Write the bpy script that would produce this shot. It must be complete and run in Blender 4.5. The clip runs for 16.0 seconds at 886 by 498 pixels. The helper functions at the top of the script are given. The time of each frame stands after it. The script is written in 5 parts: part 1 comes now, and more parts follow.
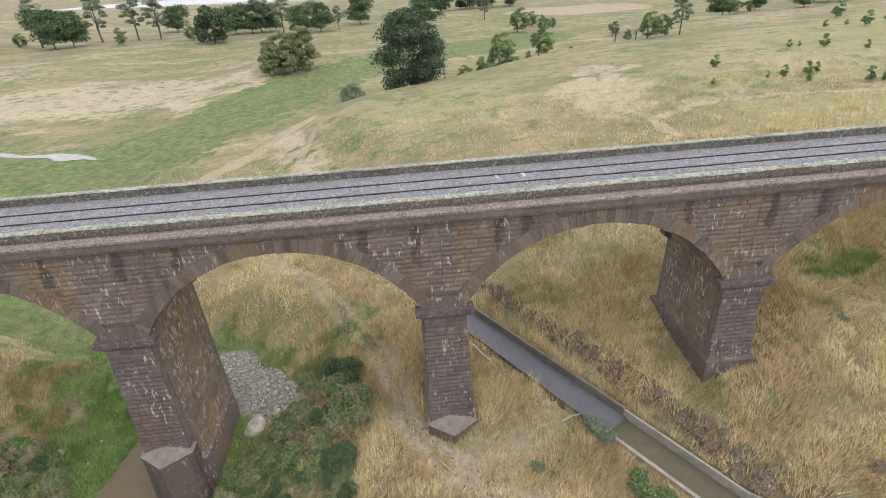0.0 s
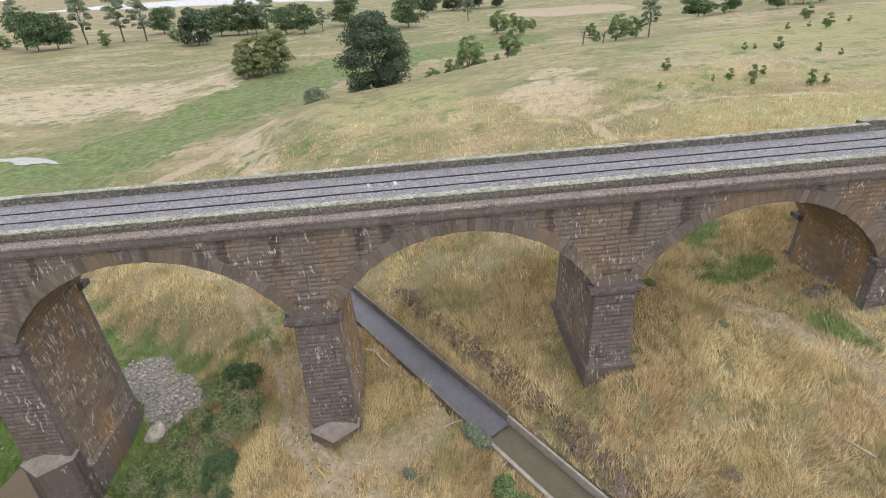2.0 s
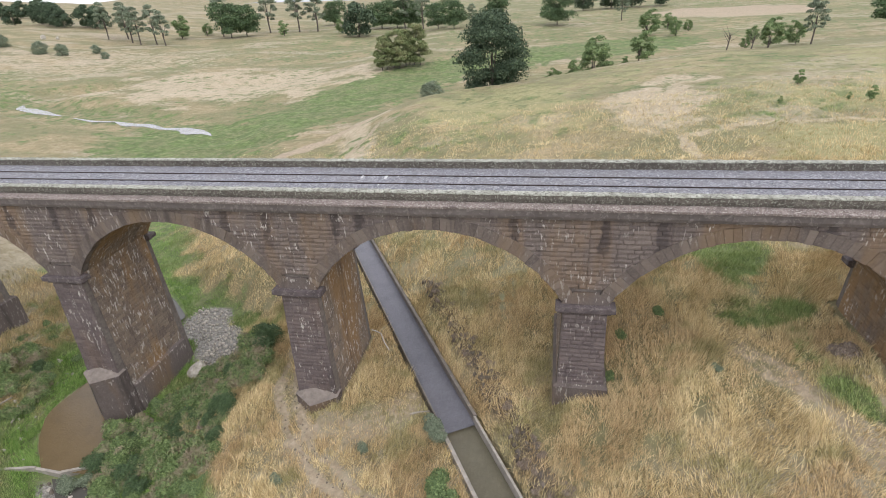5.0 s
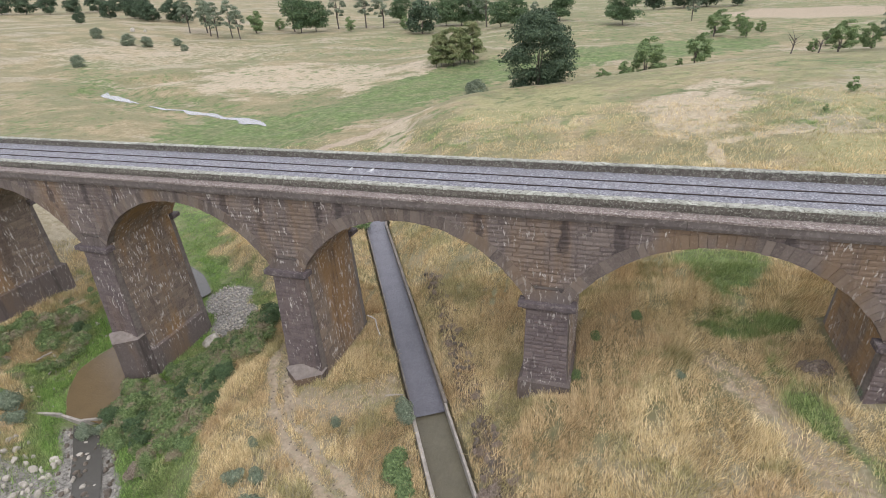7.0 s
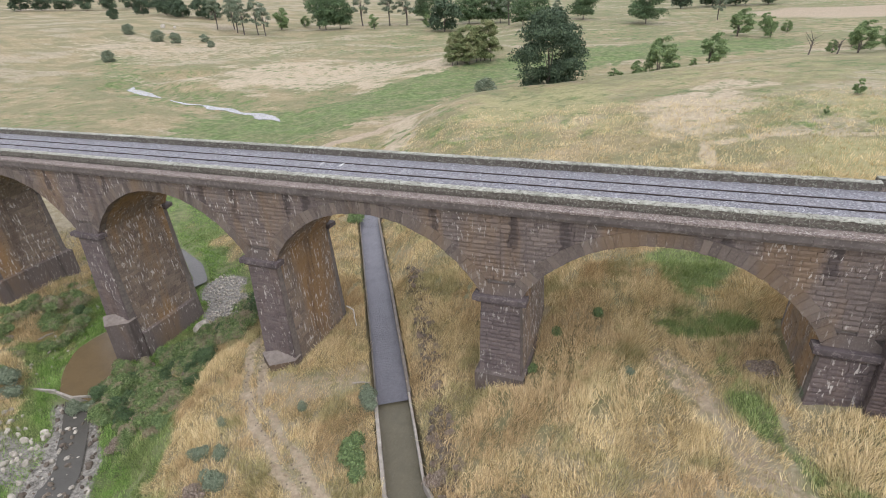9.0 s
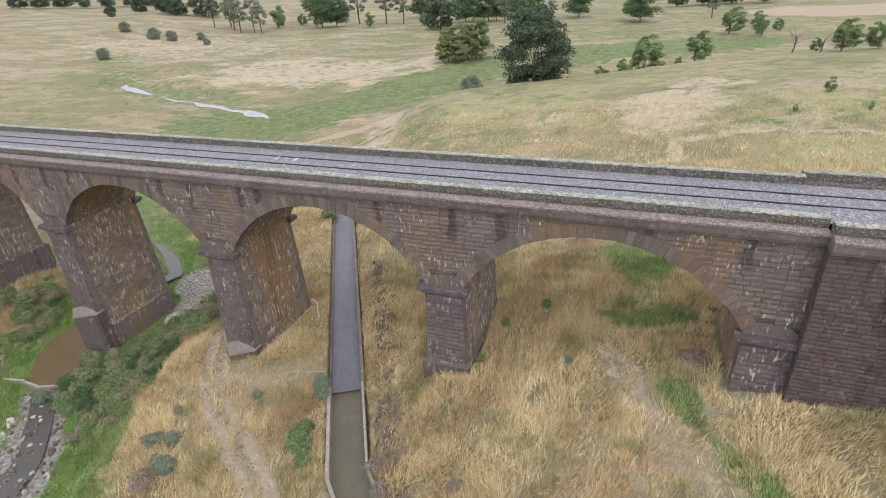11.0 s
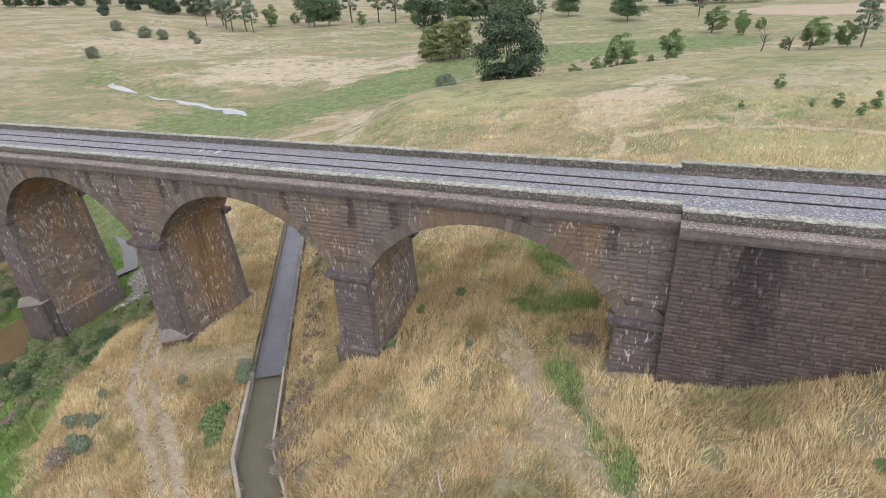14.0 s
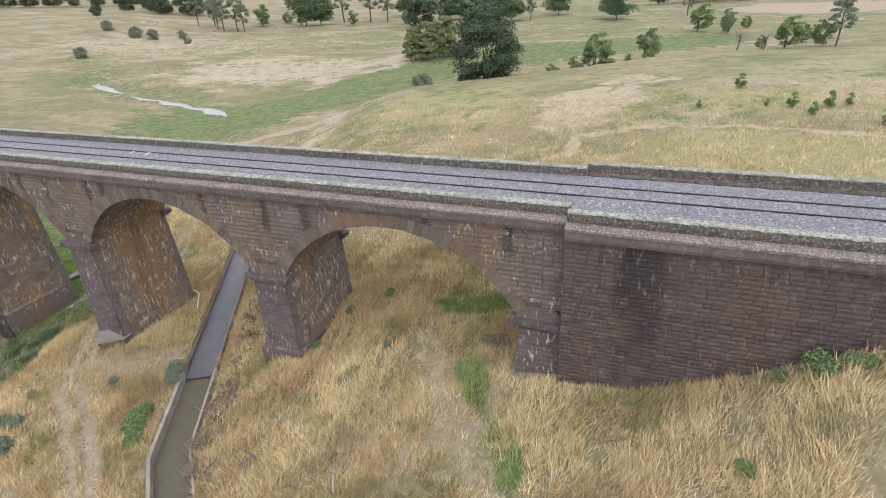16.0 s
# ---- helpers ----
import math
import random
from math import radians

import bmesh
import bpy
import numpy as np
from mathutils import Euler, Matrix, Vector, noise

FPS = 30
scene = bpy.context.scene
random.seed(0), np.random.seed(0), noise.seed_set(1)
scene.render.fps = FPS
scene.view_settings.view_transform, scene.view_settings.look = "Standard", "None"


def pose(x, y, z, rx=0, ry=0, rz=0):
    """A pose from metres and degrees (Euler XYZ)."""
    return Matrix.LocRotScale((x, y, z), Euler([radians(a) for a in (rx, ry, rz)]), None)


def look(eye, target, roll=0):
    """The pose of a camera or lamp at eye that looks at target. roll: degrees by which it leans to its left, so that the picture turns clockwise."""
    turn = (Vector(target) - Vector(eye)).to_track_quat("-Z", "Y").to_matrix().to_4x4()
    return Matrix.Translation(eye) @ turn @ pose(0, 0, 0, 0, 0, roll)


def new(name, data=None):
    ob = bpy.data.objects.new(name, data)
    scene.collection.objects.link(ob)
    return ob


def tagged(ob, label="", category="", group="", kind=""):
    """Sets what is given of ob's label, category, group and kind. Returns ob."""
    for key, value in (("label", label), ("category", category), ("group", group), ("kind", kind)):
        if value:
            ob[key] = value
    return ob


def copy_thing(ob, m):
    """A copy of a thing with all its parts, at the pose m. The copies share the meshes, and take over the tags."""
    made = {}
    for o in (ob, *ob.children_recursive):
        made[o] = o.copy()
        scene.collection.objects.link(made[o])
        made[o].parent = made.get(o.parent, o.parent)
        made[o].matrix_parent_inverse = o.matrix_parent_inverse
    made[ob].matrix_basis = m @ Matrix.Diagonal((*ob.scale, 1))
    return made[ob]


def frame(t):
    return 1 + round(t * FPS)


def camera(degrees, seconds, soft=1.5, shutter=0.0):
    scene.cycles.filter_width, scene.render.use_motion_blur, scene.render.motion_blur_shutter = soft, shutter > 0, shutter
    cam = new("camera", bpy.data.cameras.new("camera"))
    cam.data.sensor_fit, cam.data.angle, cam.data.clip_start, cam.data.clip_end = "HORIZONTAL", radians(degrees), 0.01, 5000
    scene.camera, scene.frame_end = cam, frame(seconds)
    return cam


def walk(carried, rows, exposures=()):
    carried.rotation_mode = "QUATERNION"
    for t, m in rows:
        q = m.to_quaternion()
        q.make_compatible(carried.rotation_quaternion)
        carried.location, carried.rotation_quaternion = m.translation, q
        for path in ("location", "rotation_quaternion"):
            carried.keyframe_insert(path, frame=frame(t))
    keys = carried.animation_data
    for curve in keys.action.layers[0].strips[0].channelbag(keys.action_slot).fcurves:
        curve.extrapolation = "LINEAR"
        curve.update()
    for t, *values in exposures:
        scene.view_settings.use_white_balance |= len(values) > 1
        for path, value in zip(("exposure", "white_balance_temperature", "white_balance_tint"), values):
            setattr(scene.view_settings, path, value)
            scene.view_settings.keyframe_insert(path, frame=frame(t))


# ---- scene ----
cam = camera(79.7, 16.0, soft=0.9)
METRES, START, TILT, LEAN, TURN = 50.0, (-1.65, -30.25, 31.0), -27.6, 3.29, -5.14
ROWS = [
    (0.0, 0.0, 0.0, 0.0, 0.0, 0.0, -0.0),
    (0.5, 0.0397, -0.0012, 0.0032, -0.06, 0.03, 0.01),
    (1.0, 0.0875, -0.0027, 0.0058, -0.11, 0.05, 0.1),
    (1.5, 0.1313, -0.0039, 0.0079, -0.15, 0.06, 0.14),
    (2.0, 0.1774, -0.0053, 0.0105, -0.19, 0.05, 0.18),
    (2.5, 0.2176, -0.0062, 0.0128, -0.09, 0.04, 0.16),
    (3.0, 0.2593, -0.0072, 0.0152, 2.4, -0.05, -1.13),
    (3.5, 0.2983, -0.0068, 0.0174, 5.24, -0.21, -2.61),
    (4.0, 0.3374, -0.0067, 0.0207, 6.33, -0.29, -3.18),
    (4.5, 0.3725, -0.007, 0.0232, 10.53, -0.71, -5.32),
    (7.0, 0.5364, -0.0039, 0.0381, 20.99, -2.52, -10.44),
    (7.5, 0.5635, -0.0011, 0.0413, 21.7, -2.72, -10.79),
    (8.0, 0.59, 0.0018, 0.0461, 22.28, -2.88, -11.0),
    (8.5, 0.611, 0.0045, 0.0492, 23.1, -3.09, -11.39),
    (9.0, 0.6337, 0.0077, 0.0511, 23.63, -3.25, -11.67),
    (11.5, 0.7408, 0.0261, 0.0618, 23.77, -3.46, -11.77),
    (12.0, 0.7632, 0.0306, 0.0638, 23.73, -3.46, -11.78),
    (12.5, 0.7851, 0.0345, 0.066, 23.71, -3.48, -11.82),
    (13.0, 0.8111, 0.0395, 0.0688, 23.74, -3.51, -11.84),
    (13.5, 0.8367, 0.0445, 0.0716, 23.76, -3.53, -11.82),
    (14.0, 0.8653, 0.0507, 0.0751, 23.81, -3.55, -11.81),
    (14.5, 0.8919, 0.0583, 0.0797, 23.86, -3.6, -11.81),
    (15.0, 0.9216, 0.0695, 0.0867, 23.85, -3.62, -11.78),
    (15.5, 0.9496, 0.0818, 0.0942, 23.84, -3.64, -11.72),
    (16.0, 0.9789, 0.0966, 0.1041, 23.81, -3.65, -11.66),
]
walk(cam, [(t, pose(*START, TILT, LEAN, TURN) @ pose(METRES * x, METRES * y, METRES * z, 90 + pitch, roll, yaw)) for t, x, y, z, yaw, pitch, roll in ROWS],
     [(0.0, 1.23, 6600, 12), (4.0, 1.23, 6500, 13), (7.0, 1.23, 6350, 15), (16.0, 1.23, 6330, 15)])

# ---- sky, sun and exposure ----
world = bpy.data.worlds.new("overcast_sky")
scene.world = world
world.use_nodes = True
sky = world.node_tree.nodes.new("ShaderNodeTexSky")
sky.sky_type, sky.sun_disc = "NISHITA", False
sky.sun_elevation, sky.sun_rotation = radians(58), radians(135)
sky.air_density, sky.dust_density, sky.ozone_density = 1.0, 4.0, 1.0
# cloud cover: most of the blue is taken out of the sky's light
veil = world.node_tree.nodes.new("ShaderNodeHueSaturation")
veil.inputs["Saturation"].default_value = 0.28
world.node_tree.links.new(sky.outputs[0], veil.inputs["Color"])
cloud = world.node_tree.nodes.new("ShaderNodeMix")
cloud.data_type = "RGBA"
cloud.inputs[0].default_value = 0.72
cloud.inputs[7].default_value = (4.4, 4.5, 4.75, 1)
world.node_tree.links.new(veil.outputs[0], cloud.inputs[6])
world.node_tree.links.new(cloud.outputs[2], world.node_tree.nodes["Background"].inputs[0])
world.node_tree.nodes["Background"].inputs[1].default_value = 0.15
sun = new("sun", bpy.data.lights.new("sun", "SUN"))
sun.data.energy, sun.data.angle, sun.data.color = 0.32, radians(80), (1.0, 0.96, 0.9)
sun.matrix_world = look((40, -40, 90), (0, 0, 0))


# ---- materials ----
class Mat:
    """A node material in the making."""

    def __init__(self, name, rough=0.9, metal=0.0):
        self.m = bpy.data.materials.new(name)
        self.m.use_nodes = True
        self.t = self.m.node_tree
        self.b = self.t.nodes["Principled BSDF"]
        self.b.inputs["Roughness"].default_value = rough
        self.b.inputs["Metallic"].default_value = metal
        self.b.inputs["Specular IOR Level"].default_value = 0.25
        self.geo = self.t.nodes.new("ShaderNodeNewGeometry")

    def put(self, node, name, value):
        if hasattr(value, "is_output"):
            self.t.links.new(value, node.inputs[name])
        else:
            node.inputs[name].default_value = value

    def scaled(self, sx, sy, sz, source=None):
        n = self.t.nodes.new("ShaderNodeVectorMath")
        n.operation = "MULTIPLY"
        self.put(n, 0, source or self.geo.outputs["Position"])
        n.inputs[1].default_value = (sx, sy, sz)
        return n.outputs[0]

    def noise(self, scale, detail=4.0, rough=0.6, at=None, warp=0.0):
        n = self.t.nodes.new("ShaderNodeTexNoise")
        n.inputs["Scale"].default_value, n.inputs["Detail"].default_value = scale, detail
        n.inputs["Roughness"].default_value, n.inputs["Distortion"].default_value = rough, warp
        self.put(n, "Vector", at or self.geo.outputs["Position"])
        return n.outputs["Fac"]

    def ramp(self, fac, *stops):
        n = self.t.nodes.new("ShaderNodeValToRGB")
        self.put(n, "Fac", fac)
        el = n.color_ramp.elements
        while len(el) < len(stops):
            el.new(0.5)
        for e, (p, c) in zip(el, stops):
            e.position, e.color = p, (*c, 1) if len(c) == 3 else c
        return n.outputs["Color"]

    def step(self, fac, lo, hi, a=0.0, b=1.0):
        n = self.t.nodes.new("ShaderNodeMapRange")
        n.interpolation_type = "SMOOTHSTEP"
        self.put(n, "Value", fac)
        for k, v in (("From Min", lo), ("From Max", hi), ("To Min", a), ("To Max", b)):
            n.inputs[k].default_value = v
        return n.outputs["Result"]

    def math(self, op, a, b=0.0):
        n = self.t.nodes.new("ShaderNodeMath")
        n.operation = op
        self.put(n, 0, a)
        self.put(n, 1, b)
        return n.outputs[0]

    def mix(self, fac, a, b, mode="MIX"):
        n = self.t.nodes.new("ShaderNodeMix")
        n.data_type, n.blend_type = "RGBA", mode
        self.put(n, "Factor", fac)
        for k, v in ((6, a), (7, b)):
            self.put(n, k, (*v, 1) if isinstance(v, tuple) and len(v) == 3 else v)
        return n.outputs[2]

    def random(self):
        return self.t.nodes.new("ShaderNodeObjectInfo").outputs["Random"]

    def island(self):
        return self.geo.outputs["Random Per Island"]

    def attr(self, name):
        n = self.t.nodes.new("ShaderNodeAttribute")
        n.attribute_name = name
        s = self.t.nodes.new("ShaderNodeSeparateColor")
        self.t.links.new(n.outputs["Color"], s.inputs[0])
        return s.outputs

    def done(self, color, bump=None, strength=0.5, dist=0.05, rough=None):
        self.put(self.b, "Base Color", (*color, 1) if isinstance(color, tuple) else color)
        if rough is not None:
            self.put(self.b, "Roughness", rough)
        if bump is not None:
            n = self.t.nodes.new("ShaderNodeBump")
            n.inputs["Strength"].default_value, n.inputs["Distance"].default_value = strength, dist
            self.put(n, "Height", bump)
            self.t.links.new(n.outputs[0], self.b.inputs["Normal"])
        return self.m


DRAINS = (-24.3, -19.9, -16.4, -4.85, -1.55, 3.85, 5.6, 16.4, 22.1, 25.55, 34.8, 40.2)


def stone_material(name, single, tint=(1.0, 1.0, 1.0), white=0.7, drains=True, even=0.35, rusty=0.5, runs=0.0):
    """Dark basalt ashlar with rusty seepage, soot below the drains and lime runs."""
    k = Mat(name, 0.88)
    r = k.random() if single else k.island()

    def c(*v):
        return tuple(a * b for a, b in zip(v, tint))
    base = k.ramp(r, (0.0, c(0.082, 0.069, 0.062)), (0.4, c(0.112, 0.094, 0.083)), (0.75, c(0.138, 0.116, 0.1)), (1.0, c(0.175, 0.146, 0.122)))
    base = k.mix(even, base, c(0.118, 0.1, 0.088))
    grain = k.noise(7.0, 5, 0.7)
    base = k.mix(k.step(grain, 0.4, 0.75, 0.0, 0.55), base, c(0.2, 0.175, 0.15))
    rust = k.noise(0.22, 4, 0.6, k.scaled(1.0, 1.0, 0.3))
    base = k.mix(k.step(rust, 0.46, 0.64, 0.0, rusty), base, c(0.19, 0.125, 0.062))
    soot = k.noise(0.9, 4, 0.6, k.scaled(1.0, 1.0, 0.12))
    base = k.mix(k.step(soot, 0.54, 0.7, 0.0, 0.55), base, c(0.055, 0.047, 0.044))
    if drains:
        s = k.t.nodes.new("ShaderNodeSeparateXYZ")
        k.t.links.new(k.geo.outputs["Position"], s.inputs[0])
        wob = k.math("ADD", s.outputs["X"], k.step(k.noise(1.4, 3), 0.2, 0.8, -0.25, 0.25))
        mask = 0.0
        for x in DRAINS:
            mask = k.math("MAXIMUM", mask, k.step(k.math("ABSOLUTE", k.math("SUBTRACT", wob, x)), 0.18, 0.42, 1.0, 0.0))
        mask = k.math("MULTIPLY", mask, k.step(k.math("ADD", s.outputs["Z"], k.step(k.noise(0.8, 2), 0.3, 0.7, -1.0, 1.0)), 14.0, 15.8))
        mask = k.math("MULTIPLY", mask, k.step(s.outputs["Y"], 0.5, 0.6, 1.0, 0.0))
        wall = k.step(k.math("ABSOLUTE", k.math("SUBTRACT", wob, 48.0)), 0.5, 1.7, 1.0, 0.0)
        wall = k.math("MULTIPLY", wall, k.step(k.math("ADD", s.outputs["Z"], k.step(k.noise(0.7, 3), 0.3, 0.7, -1.5, 1.5)), 9.0, 13.5))
        base = k.mix(k.math("MULTIPLY", k.math("MAXIMUM", mask, wall), 0.72), base, c(0.045, 0.038, 0.037))
    lime = k.math("MULTIPLY", k.step(k.noise(4.6, 4, 0.65, k.scaled(1.0, 1.0, 0.28)), 0.575 - runs, 0.63 - runs), k.step(k.noise(0.3, 3, 0.6), 0.42 - 2 * runs, 0.58 - 2 * runs))
    base = k.mix(k.math("MULTIPLY", lime, white), base, (0.52, 0.49, 0.45))
    return k.done(base, k.noise(9.0, 5, 0.7), 0.7, 0.05)


def plain_material(name, dark, light, scale=3.0, rough=0.85, bump=0.3, spots=None, metal=0.0):
    k = Mat(name, rough, metal)
    col = k.ramp(k.noise(scale, 6, 0.7), (0.3, dark), (0.7, light))
    col = k.mix(k.step(k.noise(scale * 0.17, 3), 0.45, 0.65, 0.0, 0.35), col, tuple(x * 0.6 for x in dark))
    if spots:
        col = k.mix(k.step(k.noise(scale * 2.3, 4, 0.75), 0.52, 0.61, 0.0, 0.85), col, spots)
    return k.done(col, k.noise(scale * 4, 5, 0.7), bump, 0.04)


MORTAR = plain_material("mortar", (0.1, 0.086, 0.077), (0.19, 0.166, 0.147), 3)
STONE = stone_material("bluestone_block", True, (1.08, 1.06, 1.1))
STONE_JOINED = stone_material("bluestone_masonry", False, (1.08, 1.06, 1.1))
PIER_STONE = stone_material("grey_pier_stone", True, (0.93, 0.9, 0.99), 0.75, False, 0.45, 0.25)
PIER_JOINED = stone_material("grey_pier_masonry", False, (0.93, 0.9, 0.99), 0.75, False, 0.45, 0.25)
# lime and rust runs, on a tint brightened to lighten shaded sides and soffits
LIT_SEEPING = stone_material("lit_lime_streaked_bluestone", True, (1.3, 1.22, 1.1), 0.75, False, 0.3, 0.8, 0.018)
LIT_SEEPING_JOINED = stone_material("lit_lime_streaked_masonry", False, (1.3, 1.22, 1.1), 0.75, False, 0.3, 0.8, 0.018)
DRESSED = stone_material("dressed_bluestone", True, (1.0, 0.98, 0.98), 0.3, False, 0.2)
CAP_STONE = stone_material("weathered_cap_stone", True, (0.82, 0.8, 0.82), 0.5, False, 0.8)
WING_STONE = stone_material("purple_grey_wing_stone", True, (0.72, 0.675, 0.725), 0.2, True, 0.5, 0.2)
CAP_BAND = plain_material("purple_grey_cap", (0.062, 0.051, 0.053), (0.125, 0.105, 0.104), 1.6, bump=0.5, spots=(0.17, 0.148, 0.14))
CORNICE = plain_material("cornice_stone", (0.095, 0.082, 0.076), (0.155, 0.135, 0.125), 1.2, spots=(0.175, 0.155, 0.145))
LEDGE = plain_material("lichened_ledge", (0.105, 0.085, 0.077), (0.24, 0.2, 0.18), 4, bump=0.8, spots=(0.37, 0.345, 0.31))
COPING = plain_material("lichened_coping", (0.17, 0.17, 0.14), (0.44, 0.45, 0.385), 2.6, bump=0.9, spots=(0.085, 0.08, 0.064))
PARAPET = plain_material("mottled_parapet_stone", (0.065, 0.057, 0.049), (0.145, 0.13, 0.11), 3.0, bump=0.8, spots=(0.25, 0.255, 0.21))
# the canal concrete again, darkened for the shade at the viaduct
SHADED_CONCRETE = plain_material("shaded_canal_concrete", (0.11, 0.095, 0.08), (0.2, 0.18, 0.155), 2)
CONCRETE = plain_material("canal_concrete", (0.23, 0.21, 0.18), (0.38, 0.35, 0.31), 2)
RAIL = plain_material("rusted_rail", (0.045, 0.036, 0.034), (0.09, 0.074, 0.068), 8, 0.6, metal=0.2)
FADED_STONE = plain_material("pale_footing_stone", (0.15, 0.13, 0.115), (0.26, 0.225, 0.195), 2)


def ballast_material():
    k = Mat("grey_ballast", 0.95)
    v = k.t.nodes.new("ShaderNodeTexVoronoi")
    v.inputs["Scale"].default_value = 11.0
    k.put(v, "Vector", k.geo.outputs["Position"])
    col = k.ramp(k.noise(7, 5, 0.85), (0.34, (0.095, 0.098, 0.11)), (0.5, (0.2, 0.203, 0.222)), (0.66, (0.35, 0.356, 0.385)))
    s = k.t.nodes.new("ShaderNodeSeparateColor")
    k.t.links.new(v.outputs["Color"], s.inputs[0])
    col = k.mix(k.step(s.outputs[0], 0.0, 1.0, 0.45, 0.0), col, (0.06, 0.06, 0.066))
    col = k.mix(k.step(s.outputs[1], 0.82, 0.95, 0.0, 0.5), col, (0.5, 0.5, 0.5))
    col = k.mix(k.step(k.noise(0.6, 4), 0.45, 0.65, 0.0, 0.35), col, (0.19, 0.18, 0.18))
    return k.done(col, v.outputs["Distance"], 1.0, 0.05)


BALLAST = ballast_material()


def water_material(name, color, rough, ripple=0.3):
    k = Mat(name, rough)
    k.b.inputs["Specular IOR Level"].default_value = 0.5
    k.b.inputs["IOR"].default_value = 1.33
    h = k.noise(3.2, 3, 0.6, k.scaled(1.0, 1.5, 1.0), 0.9)
    silt_ripples = k.mix(k.step(k.noise(0.5, 3), 0.4, 0.7), color, tuple(c * 0.88 for c in color))
    # lighter streaks painted in for the glint of ripples
    silt_ripples = k.mix(k.step(k.noise(2.2, 5, 0.7, k.scaled(1.6, 0.8, 1.0), 1.2), 0.42, 0.7, 0.0, ripple * 0.3), silt_ripples, tuple(c * 1.5 for c in color))
    return k.done(silt_ripples, h, ripple, 0.12)


# silt grey, with the bluish sky reflection mixed into the base colour
CANAL_WATER = water_material("silty_sky_tinted_canal_water", (0.128, 0.127, 0.143), 0.07, 0.9)
POND_WATER = water_material("brown_pond_water", (0.13, 0.095, 0.05), 0.08)
LOWER_WATER = water_material("olive_canal_water", (0.115, 0.105, 0.072), 0.1, 0.7)
# base colour made pale to strengthen the pools' sky reflection
POOL_WATER = water_material("sky_painted_pool_water", (0.24, 0.24, 0.235), 0.05)
STREAM_WATER = water_material("stream_water", (0.075, 0.072, 0.062), 0.1)
LAKE_WATER = water_material("pale_lake_water", (0.25, 0.27, 0.29), 0.25)


# ---- mesh helpers ----
def part(name, bm, material, parent=None, label=""):
    """Links a bmesh as one mesh object under a thing or a part."""
    me = bpy.data.meshes.new(name)
    bm.to_mesh(me)
    bm.free()
    me.materials.append(material)
    ob = new(name, me)
    ob.parent = parent
    return tagged(ob, label)


def link(name, me, parent, m):
    """One more object on a mesh that others share."""
    ob = new(name, me)
    ob.parent = parent
    ob.matrix_local = m
    return ob


def box(bm, x0, x1, y0, y1, z0, z1):
    v = [bm.verts.new(p) for p in ((x0, y0, z0), (x1, y0, z0), (x1, y1, z0), (x0, y1, z0), (x0, y0, z1), (x1, y0, z1), (x1, y1, z1), (x0, y1, z1))]
    for f in ((3, 2, 1, 0), (4, 5, 6, 7), (0, 1, 5, 4), (1, 2, 6, 5), (2, 3, 7, 6), (3, 0, 4, 7)):
        bm.faces.new([v[i] for i in f])
    return v


def loft(bm, rings, caps=True):
    """Skins a row of closed rings with as many points each."""
    vs = [[bm.verts.new(p) for p in r] for r in rings]
    n = len(vs[0])
    for a, b in zip(vs, vs[1:]):
        for i in range(n):
            bm.faces.new((a[i], a[(i + 1) % n], b[(i + 1) % n], b[i]))
    if caps:
        bm.faces.new(vs[0][::-1])
        bm.faces.new(vs[-1])
    return vs


def bevelled(bm, w, seg=1):
    bmesh.ops.bevel(bm, geom=list(bm.edges), offset=w, segments=seg, profile=0.6, affect="EDGES")
    return bm


def raw_mesh(name, verts, faces, material, smooth=False):
    me = bpy.data.meshes.new(name)
    me.from_pydata(verts, [], faces)
    me.materials.append(material)
    if smooth:
        me.shade_smooth()
    return me


def thing(name, label, category, group="", kind="", at=(0, 0, 0)):
    ob = new(name)
    ob.location = at
    return tagged(ob, label, category, group, kind)


def smooth(a, b, v):
    u = np.clip((np.asarray(v, float) - a) / (b - a), 0, 1)
    return u * u * (3 - 2 * u)


# ---- the lie of the land ----
UPPER = ((-74, 98), (-84, 104), (-109, 113), (-140, 121), (-165, 131), (-187, 141), (-190, 152), (-170, 166))


def near_line(x, y, pts):
    """Distance from a bent line."""
    out = np.full(np.shape(x), 1e9)
    for (ax, ay), (bx, by) in zip(pts, pts[1:]):
        ex, ey = bx - ax, by - ay
        u = np.clip(((x - ax) * ex + (y - ay) * ey) / (ex * ex + ey * ey), 0, 1)
        out = np.minimum(out, np.hypot(x - ax - u * ex, y - ay - u * ey))
    return out


def wave(x, y, size, seed):
    """Cheap smooth unevenness between about -1 and 1."""
    r = np.random.RandomState(seed)
    out = 0.0
    for i in range(6):
        a, ph, f = r.uniform(0, 6.28), r.uniform(0, 6.28), r.uniform(0.6, 1.7) * 6.28 / size
        out = out + np.sin((x * np.cos(a) + y * np.sin(a)) * f + ph)
    return out / 3.0


def creek_x(y):
    """The creek's middle line near the bridge and past it upstream."""
    return np.interp(y, [-60, -25, -13, -8, -2, 8, 15, 19, 24, 39, 60, 85, 100], [10, -6, -14, -20, -25, -26.5, -26, -31, -41, -53, -64, -75, -85])


def canal_x(y):
    """The canal's middle line: straight under the arch, then a bend."""
    return np.interp(y, [-60, -30, -13.0, -9.8, 31, 200], [60, 41, 20.6, 17.1, -7.6, -70])


def hill_edge(y):
    return np.interp(y, [-60, -15, 0, 12, 35, 66, 77, 88, 100, 110, 119, 129, 143, 165, 400], [42, 22, 16, 10, -7, -20, -23.5, -28, -27, -19.5, -5, 10, 36, 76, 400])


